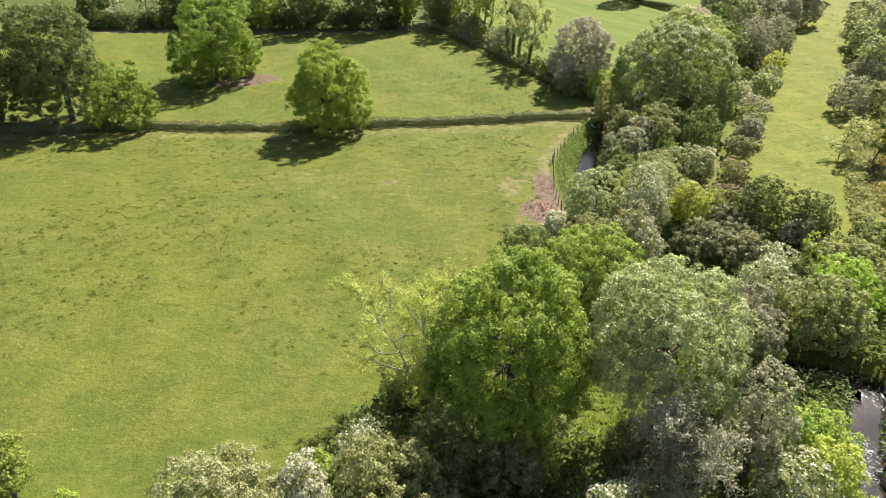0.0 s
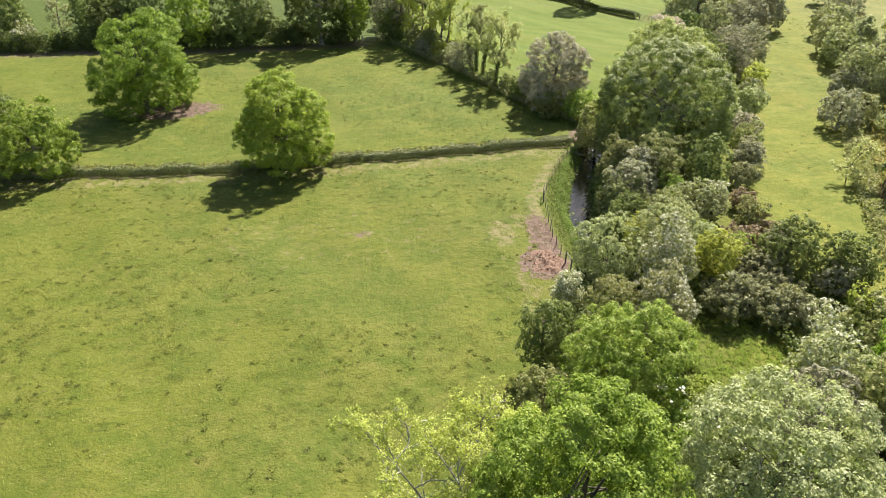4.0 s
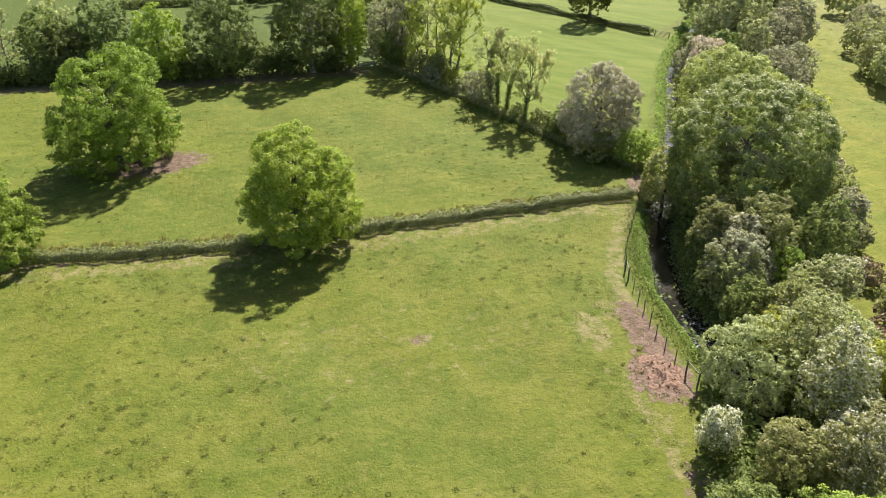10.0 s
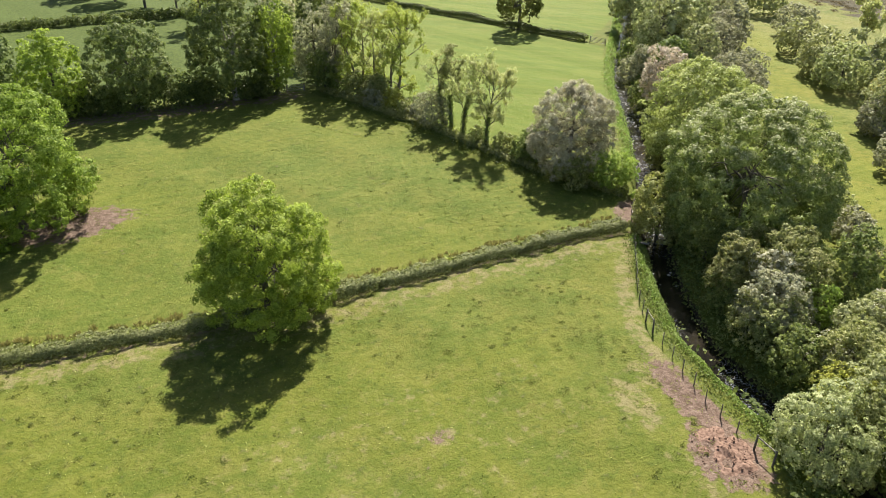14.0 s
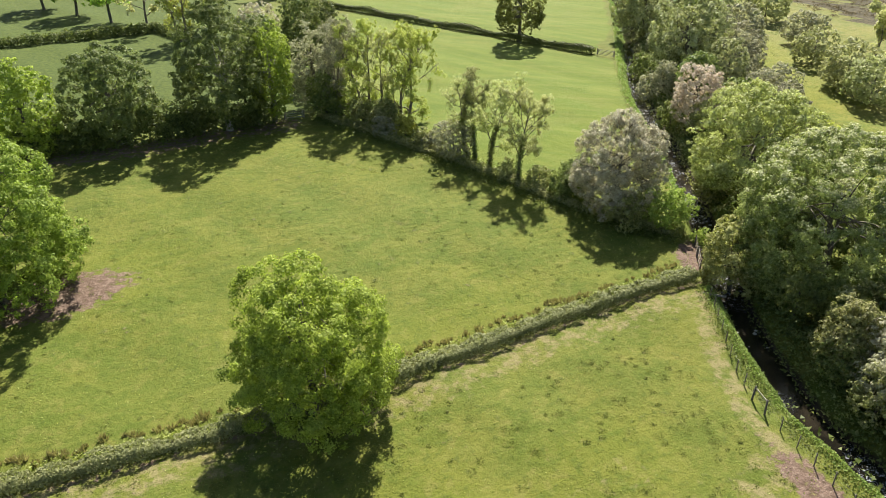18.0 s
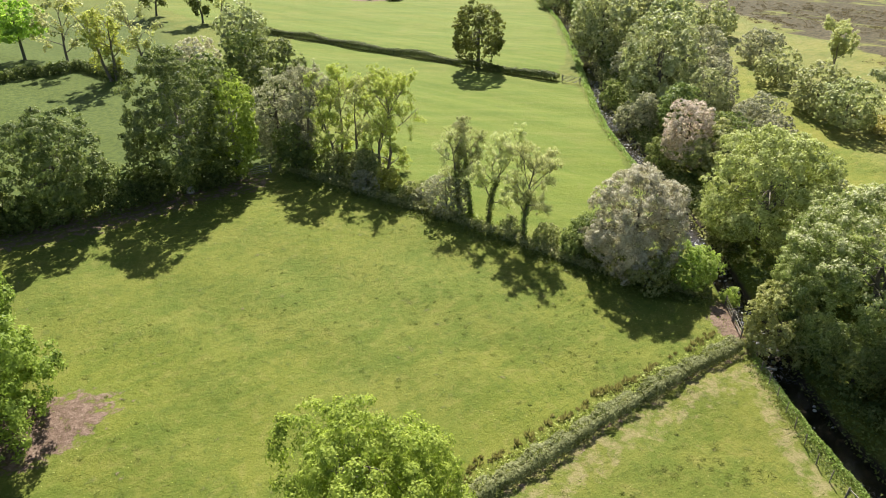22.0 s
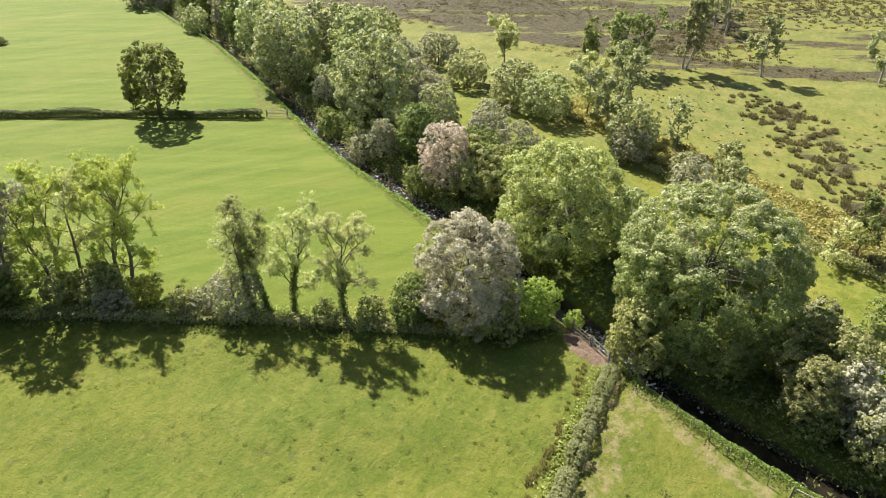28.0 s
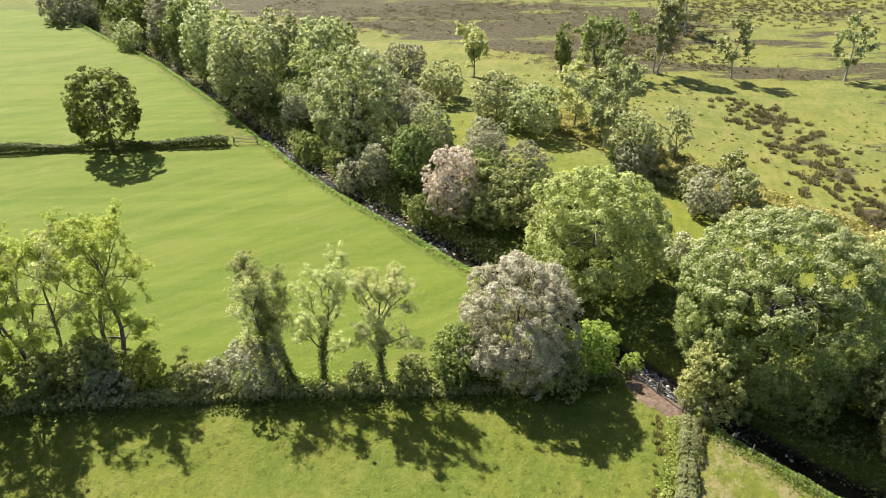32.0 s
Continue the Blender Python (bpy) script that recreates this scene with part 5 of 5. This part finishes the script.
def verge(name, line, side0, side1, per_metre, tall, kind, label, leaf=0.3, seed=1, category="grass"):
    """A strip of growth beside a line on the plan; sides in metres to the line's left."""
    rng = np.random.default_rng(seed)
    arr = np.array(along(line, 0.4))
    n = int(len(arr) * 0.4 * per_metre)
    pick = rng.integers(0, len(arr), n)
    off = rng.uniform(side0, side1, n)
    x = arr[pick, 0] - arr[pick, 3] * off + rng.normal(0, 0.2, n)
    y = arr[pick, 1] + arr[pick, 2] * off + rng.normal(0, 0.2, n)
    top = tall * (0.35 + 0.65 * wave(x, y, 1.6)) * rng.uniform(0.1, 1, n) ** 0.6
    spot = np.stack([x, y, height(x, y) + top + 0.02], axis=1)
    out = np.stack([np.zeros(n), np.zeros(n), np.full(n, 0.6)], axis=1)
    v, f = sprays(rng, spot, out, leaf, leaf * 0.7)
    return tagged(new(name, raw_mesh(name, v, f, LEAF[kind])), label, category, kind="stuff")


LOWER = [p for p in STREAM if 66 < p[1] < 101]
UPPER = [p for p in STREAM if 110 < p[1] < 285]
verge("bank_grass", LOWER, 1.2, 3.7, 170, 0.4, "tussock", "rank grass on the stream bank", 0.2, 20)
verge("bank_nettles", LOWER, 0.9, 2.8, 210, 0.5, "nettle", "nettles and lush weeds on the stream bank", 0.22, 21)
# leaf colour is darkened to hold the overhung bank's shade
verge("bank_weeds", LOWER, -3.2, -0.8, 70, 1.2, "dark", "ferns and weeds on the far bank, leaves darkened for shade", 0.34, 22)
verge("bank_grass", UPPER, 0.8, 3.0, 80, 0.55, "nettle", "rank bright grass along the meadow's edge", 0.3, 23)
verge("bank_weeds", UPPER, -3.0, -0.6, 40, 1.4, "bramble", "weeds on the wooded bank", 0.45, 24)
verge("rough_grass", HEDGE_LOW, 0.8, 1.6, 60, 0.45, "grass", "uncut grass along the low hedge", 0.28, 25)
verge("rough_grass", HEDGE_SIDE, -2.2, -0.6, 70, 0.5, "tussock", "rank grass at the side hedge's foot", 0.3, 26)
verge("rough_grass", HEDGE_SIDE, 0.6, 2.4, 60, 0.8, "grass", "uncut grass behind the side hedge", 0.3, 27)


def tussocks(name, places, tall, wide, blades, kind, label, seed=1):
    """Low rounded clumps of fine blades."""
    blades = int(blades * 1.7)
    rng = np.random.default_rng(seed)
    p = np.array(places)
    n = len(p) * blades
    pick = np.repeat(np.arange(len(p)), blades)
    s = rng.uniform(0.45, 1.35, len(p))[pick]
    long, turn = rng.uniform(0.8, 1.6, len(p))[pick], rng.uniform(0, 3.14, len(p))[pick]
    ang, out = rng.uniform(0, 2 * np.pi, n), rng.uniform(0, 1, n) ** 0.6
    u, v = np.cos(ang) * out * wide * 0.5 * s * long, np.sin(ang) * out * wide * 0.5 * s
    x, y = p[pick, 0] + u * np.cos(turn) - v * np.sin(turn), p[pick, 1] + u * np.sin(turn) + v * np.cos(turn)
    z = height(x, y) + tall * s * np.sqrt(1.02 - out ** 2) * rng.uniform(0.35, 1.0, n)
    facing = np.stack([np.cos(ang) * out * 0.8, np.sin(ang) * out * 0.8, np.full(n, 0.7)], axis=1)
    size = max(wide * 0.17, 0.1)
    verts, faces = sprays(rng, np.stack([x, y, z], axis=1), facing, size, size * 0.55, 0.45)
    return tagged(new(name, raw_mesh(name, verts, faces, LEAF[kind])), label, "grass", kind="stuff")


def rushes(name, places, tall, wide, blades, kind, label, seed=1):
    """Upright clumps of rush: stiff blades that lean outwards from a dense foot."""
    rng = np.random.default_rng(seed)
    p = np.array(places)
    n = len(p) * blades
    pick = np.repeat(np.arange(len(p)), blades)
    s = rng.uniform(0.5, 1.4, len(p))[pick]
    ang, out = rng.uniform(0, 2 * np.pi, n), rng.uniform(0, 1, n) ** 0.55
    way = np.stack([np.cos(ang), np.sin(ang)], axis=1)
    foot = p[pick] + way * (out * wide * 0.34 * s)[:, None]
    head = foot + way * (out * wide * 0.2 * s)[:, None] + rng.normal(0, 0.06, (n, 2))
    z = height(foot[:, 0], foot[:, 1])
    top = z + tall * s * rng.uniform(0.55, 1.0, n) * (1.05 - 0.4 * out)
    turn = rng.uniform(0, 2 * np.pi, n)
    side = np.stack([np.cos(turn), np.sin(turn)], axis=1) * (rng.uniform(0.05, 0.11, n) * wide)[:, None]
    v = np.stack([np.column_stack([foot - side, z - 0.03]), np.column_stack([foot + side, z - 0.03]), np.column_stack([head, top])], axis=1).reshape(-1, 3)
    return tagged(new(name, raw_mesh(name, v, np.arange(n * 3).reshape(n, 3), LEAF[kind])), label, "rush", kind="stuff")


def strewn(rng, n, x0, x1, y0, y1, keep):
    x, y = rng.uniform(x0, x1, n), rng.uniform(y0, y1, n)
    ok = keep(x, y)
    return np.stack([x[ok], y[ok]], axis=1)


rng = np.random.default_rng(40)
pasture = lambda x, y: (away(STREAM, x, y) > 3.5) & (x < 0.55 * y - 24) & (x < 12) & (away(HEDGE_LOW, x, y) > 1.2) & (wave(x, y, 0.14) > rng.uniform(0.15, 0.75, len(x)))
tussocks("grass_tussocks", strewn(rng, 3000, -60, 13, 30, 97, pasture), 0.17, 0.75, 24, "tussock", "dark grass tussocks scattered over the grazed pasture", 41)
second = lambda x, y: (y < 155) & (x < 26 - 0.62 * (y - 106)) & (away(HEDGE_LOW, x, y) > 1.6) & (wave(x, y, 0.16) > rng.uniform(0.15, 0.75, len(x)))
tussocks("grass_tussocks", strewn(rng, 1250, -60, 26, 99, 155, second), 0.16, 0.6, 26, "tussock", "dark grass tussocks scattered over the second pasture", 42)
row = np.array([(x - dy * o, y + dx * o) for x, y, dx, dy in along(HEDGE_LOW, 0.28) for o in [1.7 + 0.9 * rng.uniform() + 0.3 * math.sin(x)] if rng.uniform() < 0.55])
rushes("rush_tussocks", row, 0.5, 0.75, 40, "sedge", "brownish rush tussocks along the low hedge", 43)


rushes("tall_grass", strewn(rng, 1900, 4, 17, 34, 46, lambda x, y: np.hypot((x - 11.0) / 5.6, (y - 40.3) / 5.2) < 1), 0.34, 0.55, 20, "grass", "lush tall grass in a hollow", 13)
rushes("tall_grass", strewn(rng, 1900, 17, 29, 48, 62, lambda x, y: np.hypot((x - 22.6) / 5.2, (y - 55.0) / 6.2) < 1), 0.26, 0.5, 20, "grass", "lush tall grass in a clearing", 14)
FEN = [(108.0, 101.0), (99.0, 96.5), (90.0, 92.5), (80.0, 89.0), (66.0, 83.0)]
rushes("rush_clumps", strewn(rng, 780, 60, 114, 76, 108, lambda x, y: away(FEN, x, y) < rng.uniform(0.0, 8.0, len(x))), 0.75, 1.35, 54, "rush", "brown rush clumps on the wet pasture", 44)
rushes("rush_clumps", strewn(rng, 2600, 60, 140, 60, 150, lambda x, y: (x > 0.5 * y + 24) & (wave(x, y, 0.11) > rng.uniform(0.3, 1.1, len(x)))), 0.36, 0.65, 22, "rush", "small scattered rush clumps on the wet pasture", 45)
rushes("rush_clumps", strewn(rng, 3200, 130, 230, 40, 130, lambda x, y: wave(x, y, 0.07) > rng.uniform(0.25, 0.9, len(x))), 0.7, 1.5, 20, "rush", "brown rush clumps on the far wet pasture", 48)
rushes("rush_clumps", strewn(rng, 420, 50, 74, 74, 92, lambda x, y: np.hypot((x - 62) / 10, (y - 82) / 6) < rng.uniform(0.3, 1.2, len(x))), 0.8, 1.3, 50, "rush", "dense brown rush on the ditch side", 49)
heath = lambda x, y: (x > 112 + 0.25 * (y - 130)) & (y > 110) & (wave(x, y, 0.1) > rng.uniform(0.2, 0.7, len(x)))
tussocks("heather", strewn(rng, 3600, 105, 220, 105, 230, heath), 0.5, 1.9, 20, "rush", "brown heather and sedge on the moor", 46)
track = lambda x, y: (np.abs(x - (0.615 * y - 15)) < 12) & (away(STREAM, x, y) > 9) & (wave(x, y, 0.2) > rng.uniform(0.3, 0.85, len(x)))
tussocks("grass_tussocks", strewn(rng, 1500, 28, 110, 70, 190, track), 0.22, 0.7, 26, "tussock", "rough grass tussocks along the grass track", 47)


# ---- fences, gates, field things ----
def box(bm, m, sx, sy, sz, bevel=0.0):
    made = bmesh.ops.create_cube(bm, size=1.0, matrix=m @ Matrix.Diagonal((sx, sy, sz, 1)))
    if bevel:
        bmesh.ops.bevel(bm, geom=list({e for v in made["verts"] for e in v.link_edges}), offset=bevel, segments=1, affect="EDGES")


def part(name, bm, material, parent, label=""):
    mesh = bpy.data.meshes.new(name)
    bm.to_mesh(mesh)
    bm.free()
    mesh.materials.append(material)
    return mesh_part(name, mesh, parent, label)


def tube_part(name, paths, material, parent, label="", sides=7):
    v, f = tubes(paths, sides)
    return mesh_part(name, raw_mesh(name, v, f, material, False), parent, label)


def rail(name, a, b, r, material, parent, label=""):
    bm = bmesh.new()
    a, b = Vector(a), Vector(b)
    m = Matrix.Translation((a + b) / 2) @ (b - a).to_track_quat("X", "Z").to_matrix().to_4x4()
    box(bm, m, (b - a).length, r * 0.7, r * 1.6, r * 0.15)
    return part(name, bm, material, parent, label)


def build_fence():
    top = tagged(new("post_and_wire_fence"), "weathered wooden post and wire fence beside the stream", "fence")
    x0, y0 = FENCE[0]
    z0 = ground_z(x0, y0)
    top.matrix_world = pose(x0, y0, z0)
    heads = []
    for k, (x, y, dx, dy) in enumerate(along(FENCE, 1.72)):
        z = ground_z(x, y)
        stout = k in (0, 1, 9, 10)
        lean_x, lean_y = random.uniform(-0.07, 0.07), random.uniform(-0.07, 0.07)
        r, tall = (0.08, 1.35) if stout else (random.uniform(0.035, 0.05), random.uniform(1.05, 1.2))
        foot = (x - x0, y - y0, z - z0 - 0.3)
        head = (x - x0 + lean_x, y - y0 + lean_y, z - z0 + tall)
        tube_part("strainer_post" if stout else "post", [[(*foot, r), (*head, r * 0.92), (head[0], head[1], head[2] + 0.01, 0.01)]], WEATHERED if not stout else BARK, top)
        heads.append(head)
    for i in (0, 9):
        a, b = heads[i], heads[i + 1]
        rail("brace_rail", (a[0], a[1], a[2] - 0.12), (b[0], b[1], b[2] - 0.14), 0.07, PALE_BARK, top, "pale wooden brace rail")
    for drop in (0.1, 0.42, 0.75):
        tube_part("wire", [[(p[0], p[1], p[2] - drop, 0.004) for p in heads]], WIRE, top, sides=4)


build_fence()


def build_gate(name, x, y, x2, y2, bars, tall, material, label, braced=False):
    size = math.hypot(x2 - x, y2 - y)
    top = tagged(new(name), label, "gate")
    top.matrix_world = pose(x, y, ground_z(x, y), 0, 0, math.degrees(math.atan2(y2 - y, x2 - x)))
    rise = ground_z(x2, y2) - ground_z(x, y)
    for px, pz in ((0.0, 0.0), (size, rise)):
        tube_part("gate_post", [[(px, 0, pz - 0.3, 0.075), (px, 0, pz + tall + 0.15, 0.07), (px, 0, pz + tall + 0.17, 0.01)]], WEATHERED, top)
    for k in range(bars):
        h = 0.25 + (tall - 0.25) * k / (bars - 1)
        rail("bar", (0.12, 0, h), (size - 0.12, 0, h + rise), 0.04, material, top)
    if braced:
        rail("brace", (0.12, 0.03, 0.25), (size - 0.12, 0.03, tall + rise), 0.05, material, top)
    for px, pz in ((0.16, 0.0), (size - 0.16, rise)):
        rail("stile", (px, -0.03, pz + 0.15), (px, -0.03, pz + tall + 0.08), 0.06, material, top)


build_gate("field_gate", 22.9, 102.9, 24.3, 105.0, 3, 1.1, PALE_BARK, "small weathered wooden field gate by the stream")
build_gate("field_gate", 24.4, 105.2, 26.2, 107.6, 3, 1.0, WEATHERED, "brown wooden hurdle fencing off the stream")
build_gate("field_gate", -6.6, 158.2, -3.8, 157.9, 4, 1.1, PALE_BARK, "pale wooden gate in the field corner")
build_gate("field_gate", 55.6, 172.6, 57.4, 169.6, 5, 1.2, PALE_BARK, "wooden gate between meadow and stream")


def build_rail_on_ground():
    x, y = 21.4, 99.0
    top = tagged(new("loose_rail"), "pale loose timber rail lying beside the stream fence", "timber")
    top.matrix_world = pose(x, y, ground_z(x, y) + 0.05)
    rail("rail", (-0.7, 0.9, 0.02), (0.9, -0.6, 0.06), 0.12, PALE_BARK, top)


build_rail_on_ground()


def lump_mesh(rng, seed):
    bm = bmesh.new()
    bmesh.ops.create_icosphere(bm, subdivisions=1, radius=1.0)
    for v in bm.verts:
        v.co *= 0.75 + 0.5 * noise.noise(v.co * 1.7 + Vector((seed * 3.1, 0, 0)))
        v.co.z *= 0.65
    mesh = bpy.data.meshes.new("clod")
    bm.to_mesh(mesh)
    bm.free()
    mesh.materials.append(CLOD)
    return mesh


def build_earth_heap():
    rng = np.random.default_rng(77)
    cx, cy = 11.1, 71.4
    top = tagged(new("earth_heap"), "heap of freshly dug reddish-brown earth and clods", "earth heap")
    top.matrix_world = pose(cx, cy, ground_z(cx, cy))
    shapes = [lump_mesh(rng, k) for k in range(5)]
    bm = bmesh.new()
    bmesh.ops.create_grid(bm, x_segments=26, y_segments=30, size=1.0)
    for v in bm.verts:
        r = math.hypot(v.co.x, v.co.y)
        v.co.x, v.co.y = v.co.x * 2.3, v.co.y * 3.2
        h = max(0.0, 1 - r) ** 0.7
        v.co.z = -0.12 + 0.45 * h * (0.6 + 0.8 * noise.noise(Vector((v.co.x * 1.1, v.co.y * 1.1, 3.0)))) + 0.12 * h * noise.noise(v.co * 3.7)
    part("mound", bm, CLOD, top)
    for k in range(90):
        a, r = rng.uniform(0, 6.28), rng.uniform(0, 1) ** 0.6
        x, y = math.cos(a) * r * 2.1, math.sin(a) * r * 3.0
        s = float(rng.uniform(0.05, 0.12)) * (1.15 - 0.4 * r)
        ob = mesh_part("clod", shapes[k % 5], top)
        ob.matrix_basis = pose(x, y, 0.02 + 0.26 * max(0.0, 1 - r) ** 0.7, *[float(q) for q in rng.uniform(0, 360, 3)]) @ Matrix.Diagonal((s, s * 1.2, s, 1))


build_earth_heap()


def build_feeder():
    x, y = 58.8, 265.8
    top = tagged(new("cattle_feeder"), "rusty steel cattle feeder on trampled ground", "feeder")
    top.matrix_world = pose(x, y, ground_z(x, y), 0, 0, 40)
    bm = bmesh.new()
    box(bm, Matrix.Translation((0, 0, 0.5)), 3.2, 1.3, 0.08, 0.01)
    part("floor_tray", bm, RUST, top)
    for sx, sy, w, d in ((0, 0.65, 3.2, 0.06), (0, -0.65, 3.2, 0.06), (1.6, 0, 0.06, 1.3), (-1.6, 0, 0.06, 1.3)):
        bm = bmesh.new()
        box(bm, Matrix.Translation((sx, sy, 0.75)), w, d, 0.55, 0.01)
        part("side_panel", bm, RUST, top)
    for sx in (-1.45, 1.45):
        for sy in (-0.55, 0.55):
            tube_part("leg", [[(sx, sy, -0.1, 0.05), (sx, sy, 0.5, 0.05)]], RUST, top)


build_feeder()
plant("bush", "bramble", 63.5, 261.0, 1.9, 2.6, "low nettle bush beside the cattle feeder", "bush", seed=190, low=0.0)

# overhanging growth on the stream's wooded bank
plant("willow_bush", "dark", 25.6, 93.8, 7.0, 2.5, "dark bush leaning over the stream", "bush", seed=202, low=0.0)
plant("willow_bush", "bramble", 21.2, 81.8, 5.0, 2.0, "tangled bush leaning over the stream", "bush", seed=203, low=0.0)
plant("willow_bush", "dark", 20.8, 76.4, 5.0, 2.0, "dark bush leaning over the stream", "bush", seed=204, low=0.0)
plant("willow_bush", "dark", 22.0, 86.0, 4.6, 1.7, "dark bush leaning over the stream", "bush", seed=205, low=0.0)
plant("willow_bush", "bramble", 35.0, 116.0, 4.6, 2.0, "tangled bush leaning over the stream", "bush", seed=206, low=0.0)
plant("willow_bush", "dark", 44.5, 136.0, 4.6, 2.0, "dark bush leaning over the stream", "bush", seed=207, low=0.0)
plant("willow_bush", "grey", 50.8, 149.5, 5.0, 2.2, "grey bush leaning over the stream", "bush", seed=208, low=0.0)
plant("willow_bush", "dark", 57.0, 160.5, 5.0, 2.2, "dark bush leaning over the stream", "bush", seed=209, low=0.0)

for k, (x, y) in enumerate([(-84.0, 158.5), (-78.0, 159.0), (-64.0, 157.5), (-59.0, 158.5), (-51.5, 157.5), (-42.0, 157.0), (-33.0, 156.0), (-19.0, 157.0), (-11.5, 158.5)]):
    plant("shrub", "hedge", x, y, 3.8 + 1.3 * math.sin(k * 2.1), 2.6 + 0.5 * math.cos(k * 1.7), "dark hedge shrub under the field trees", "shrub", "hedge shrubs", seed=220 + k, low=0.0)
plant("oak_tree", "dark", -76.0, 163.0, 11.0, 5.0, "dark tree in the overgrown hedge", seed=240)
plant("field_tree", "dark", -58.5, 163.5, 12.0, 5.0, "dark tree in the overgrown hedge", seed=241)

verge("reeds", [(47.0, 64.0), (52.5, 77.0), (60.0, 92.0), (71.0, 110.0), (86.0, 134.0)], -7.5, 0.6, 560, 0.85, "reed", "yellowish reeds in a ditch beyond the track", 0.5, 31)
verge("rough_grass", [(49.0, 70.0), (56.0, 84.0), (64.0, 97.0), (74.0, 112.0), (88.0, 134.0)], -5.0, 2.5, 240, 0.5, "sedge", "rough dry grass beside the ditch", 0.3, 33)
verge("ditch_scrub", [(45.0, 66.0), (50.0, 77.5), (57.5, 93.0), (69.0, 112.0)], -0.6, 1.6, 120, 1.0, "bramble", "low scrub along the ditch", 0.4, 32)
plant("shrub", "dark", 1.2, 157.6, 4.6, 2.6, "leafy shrub under the corner trees", "shrub", "corner shrubs", seed=260, low=0.0)
plant("shrub", "bramble", 3.6, 152.6, 4.2, 2.4, "leafy shrub under the corner trees", "shrub", "corner shrubs", seed=261, low=0.0)
plant("shrub", "bramble", 5.6, 149.0, 4.4, 2.5, "leafy shrub under the corner trees", "shrub", "corner shrubs", seed=262, low=0.0)
plant("shrub", "yellow", 7.6, 145.6, 3.4, 1.9, "leafy shrub under the corner trees", "shrub", "corner shrubs", seed=263, low=0.0)
plant("shrub", "grey", 9.6, 139.8, 2.8, 1.6, "leafy shrub under the corner trees", "shrub", "corner shrubs", seed=264, low=0.0)


def grass_blades(name, x0, x1, y0, y1, n, keep, kind, label, seed):
    """Single upright blades, thinly strewn over a pasture."""
    rng = np.random.default_rng(seed)
    x, y = rng.uniform(x0, x1, n), rng.uniform(y0, y1, n)
    ok = keep(x, y)
    x, y = x[ok], y[ok]
    m = len(x)
    ang = rng.uniform(0, 2 * np.pi, m)
    tall, half = rng.uniform(0.04, 0.11, m), rng.uniform(0.04, 0.08, m)
    z = height(x, y)
    lean = rng.normal(0, 0.07, (m, 2))
    v = np.stack([np.stack([x - np.cos(ang) * half, y - np.sin(ang) * half, z - 0.01], axis=1), np.stack([x + np.cos(ang) * half, y + np.sin(ang) * half, z - 0.01], axis=1),
                  np.stack([x + lean[:, 0], y + lean[:, 1], z + tall], axis=1)], axis=1).reshape(-1, 3)
    return tagged(new(name, raw_mesh(name, v, np.arange(m * 3).reshape(m, 3), LEAF[kind])), label, "grass", kind="stuff")


first = lambda x, y: (away(FENCE, x, y) > 0.4) & (x < 0.42 * y - 17) & (x < 14) & (away(HEDGE_LOW, x, y) > 0.9) & (np.hypot(x - 12, (y - 71.3) * 0.7) > 2.2)
grass_blades("grass_blades", -55, 20, 36, 100, 24000, first, "grass", "grazed grass blades on the first pasture", 51)
behind = lambda x, y: (x < 25 - 0.62 * (y - 107)) & (away(HEDGE_LOW, x, y) > 0.9) & (np.hypot((x + 34.5) / 6.5, (y - 120.2) / 3.6) > 1)
grass_blades("grass_blades", -55, 26, 100, 154, 18000, behind, "grass", "grazed grass blades on the second pasture", 52)


def build_stones():
    """Pale cobbles in the shallow reaches of the stream."""
    rng = np.random.default_rng(91)
    rows = along([p for p in STREAM if 84 < p[1] < 176], 0.5)
    verts, faces, base = [], [], 0
    bm = bmesh.new()
    bmesh.ops.create_icosphere(bm, subdivisions=1, radius=1.0)
    ball = np.array([v.co[:] for v in bm.verts])
    tris = np.array([[v.index for v in f.verts] for f in bm.faces])
    bm.free()
    for x, y, dx, dy in rows:
        if rng.uniform() < (0.4 if 104 < y else 0.85):
            continue
        for _ in range(2):
            off, s = rng.normal(0, 0.7), rng.uniform(0.06, 0.2)
            px, py = x - dy * off, y + dx * off
            shape = ball * rng.uniform(0.7, 1.25, (len(ball), 1)) * s * np.array([1.2, 1.0, 0.6])
            verts.append(shape + np.array([px, py, float(lie(px, py)) - 1.26]))
            faces.append(tris + base)
            base += len(ball)
    tagged(new("stream_cobbles", raw_mesh("stream_cobbles", np.concatenate(verts), np.concatenate(faces), STONE, False)), "pale cobbles breaking the shallow stream", "stones", kind="stuff")


build_stones()
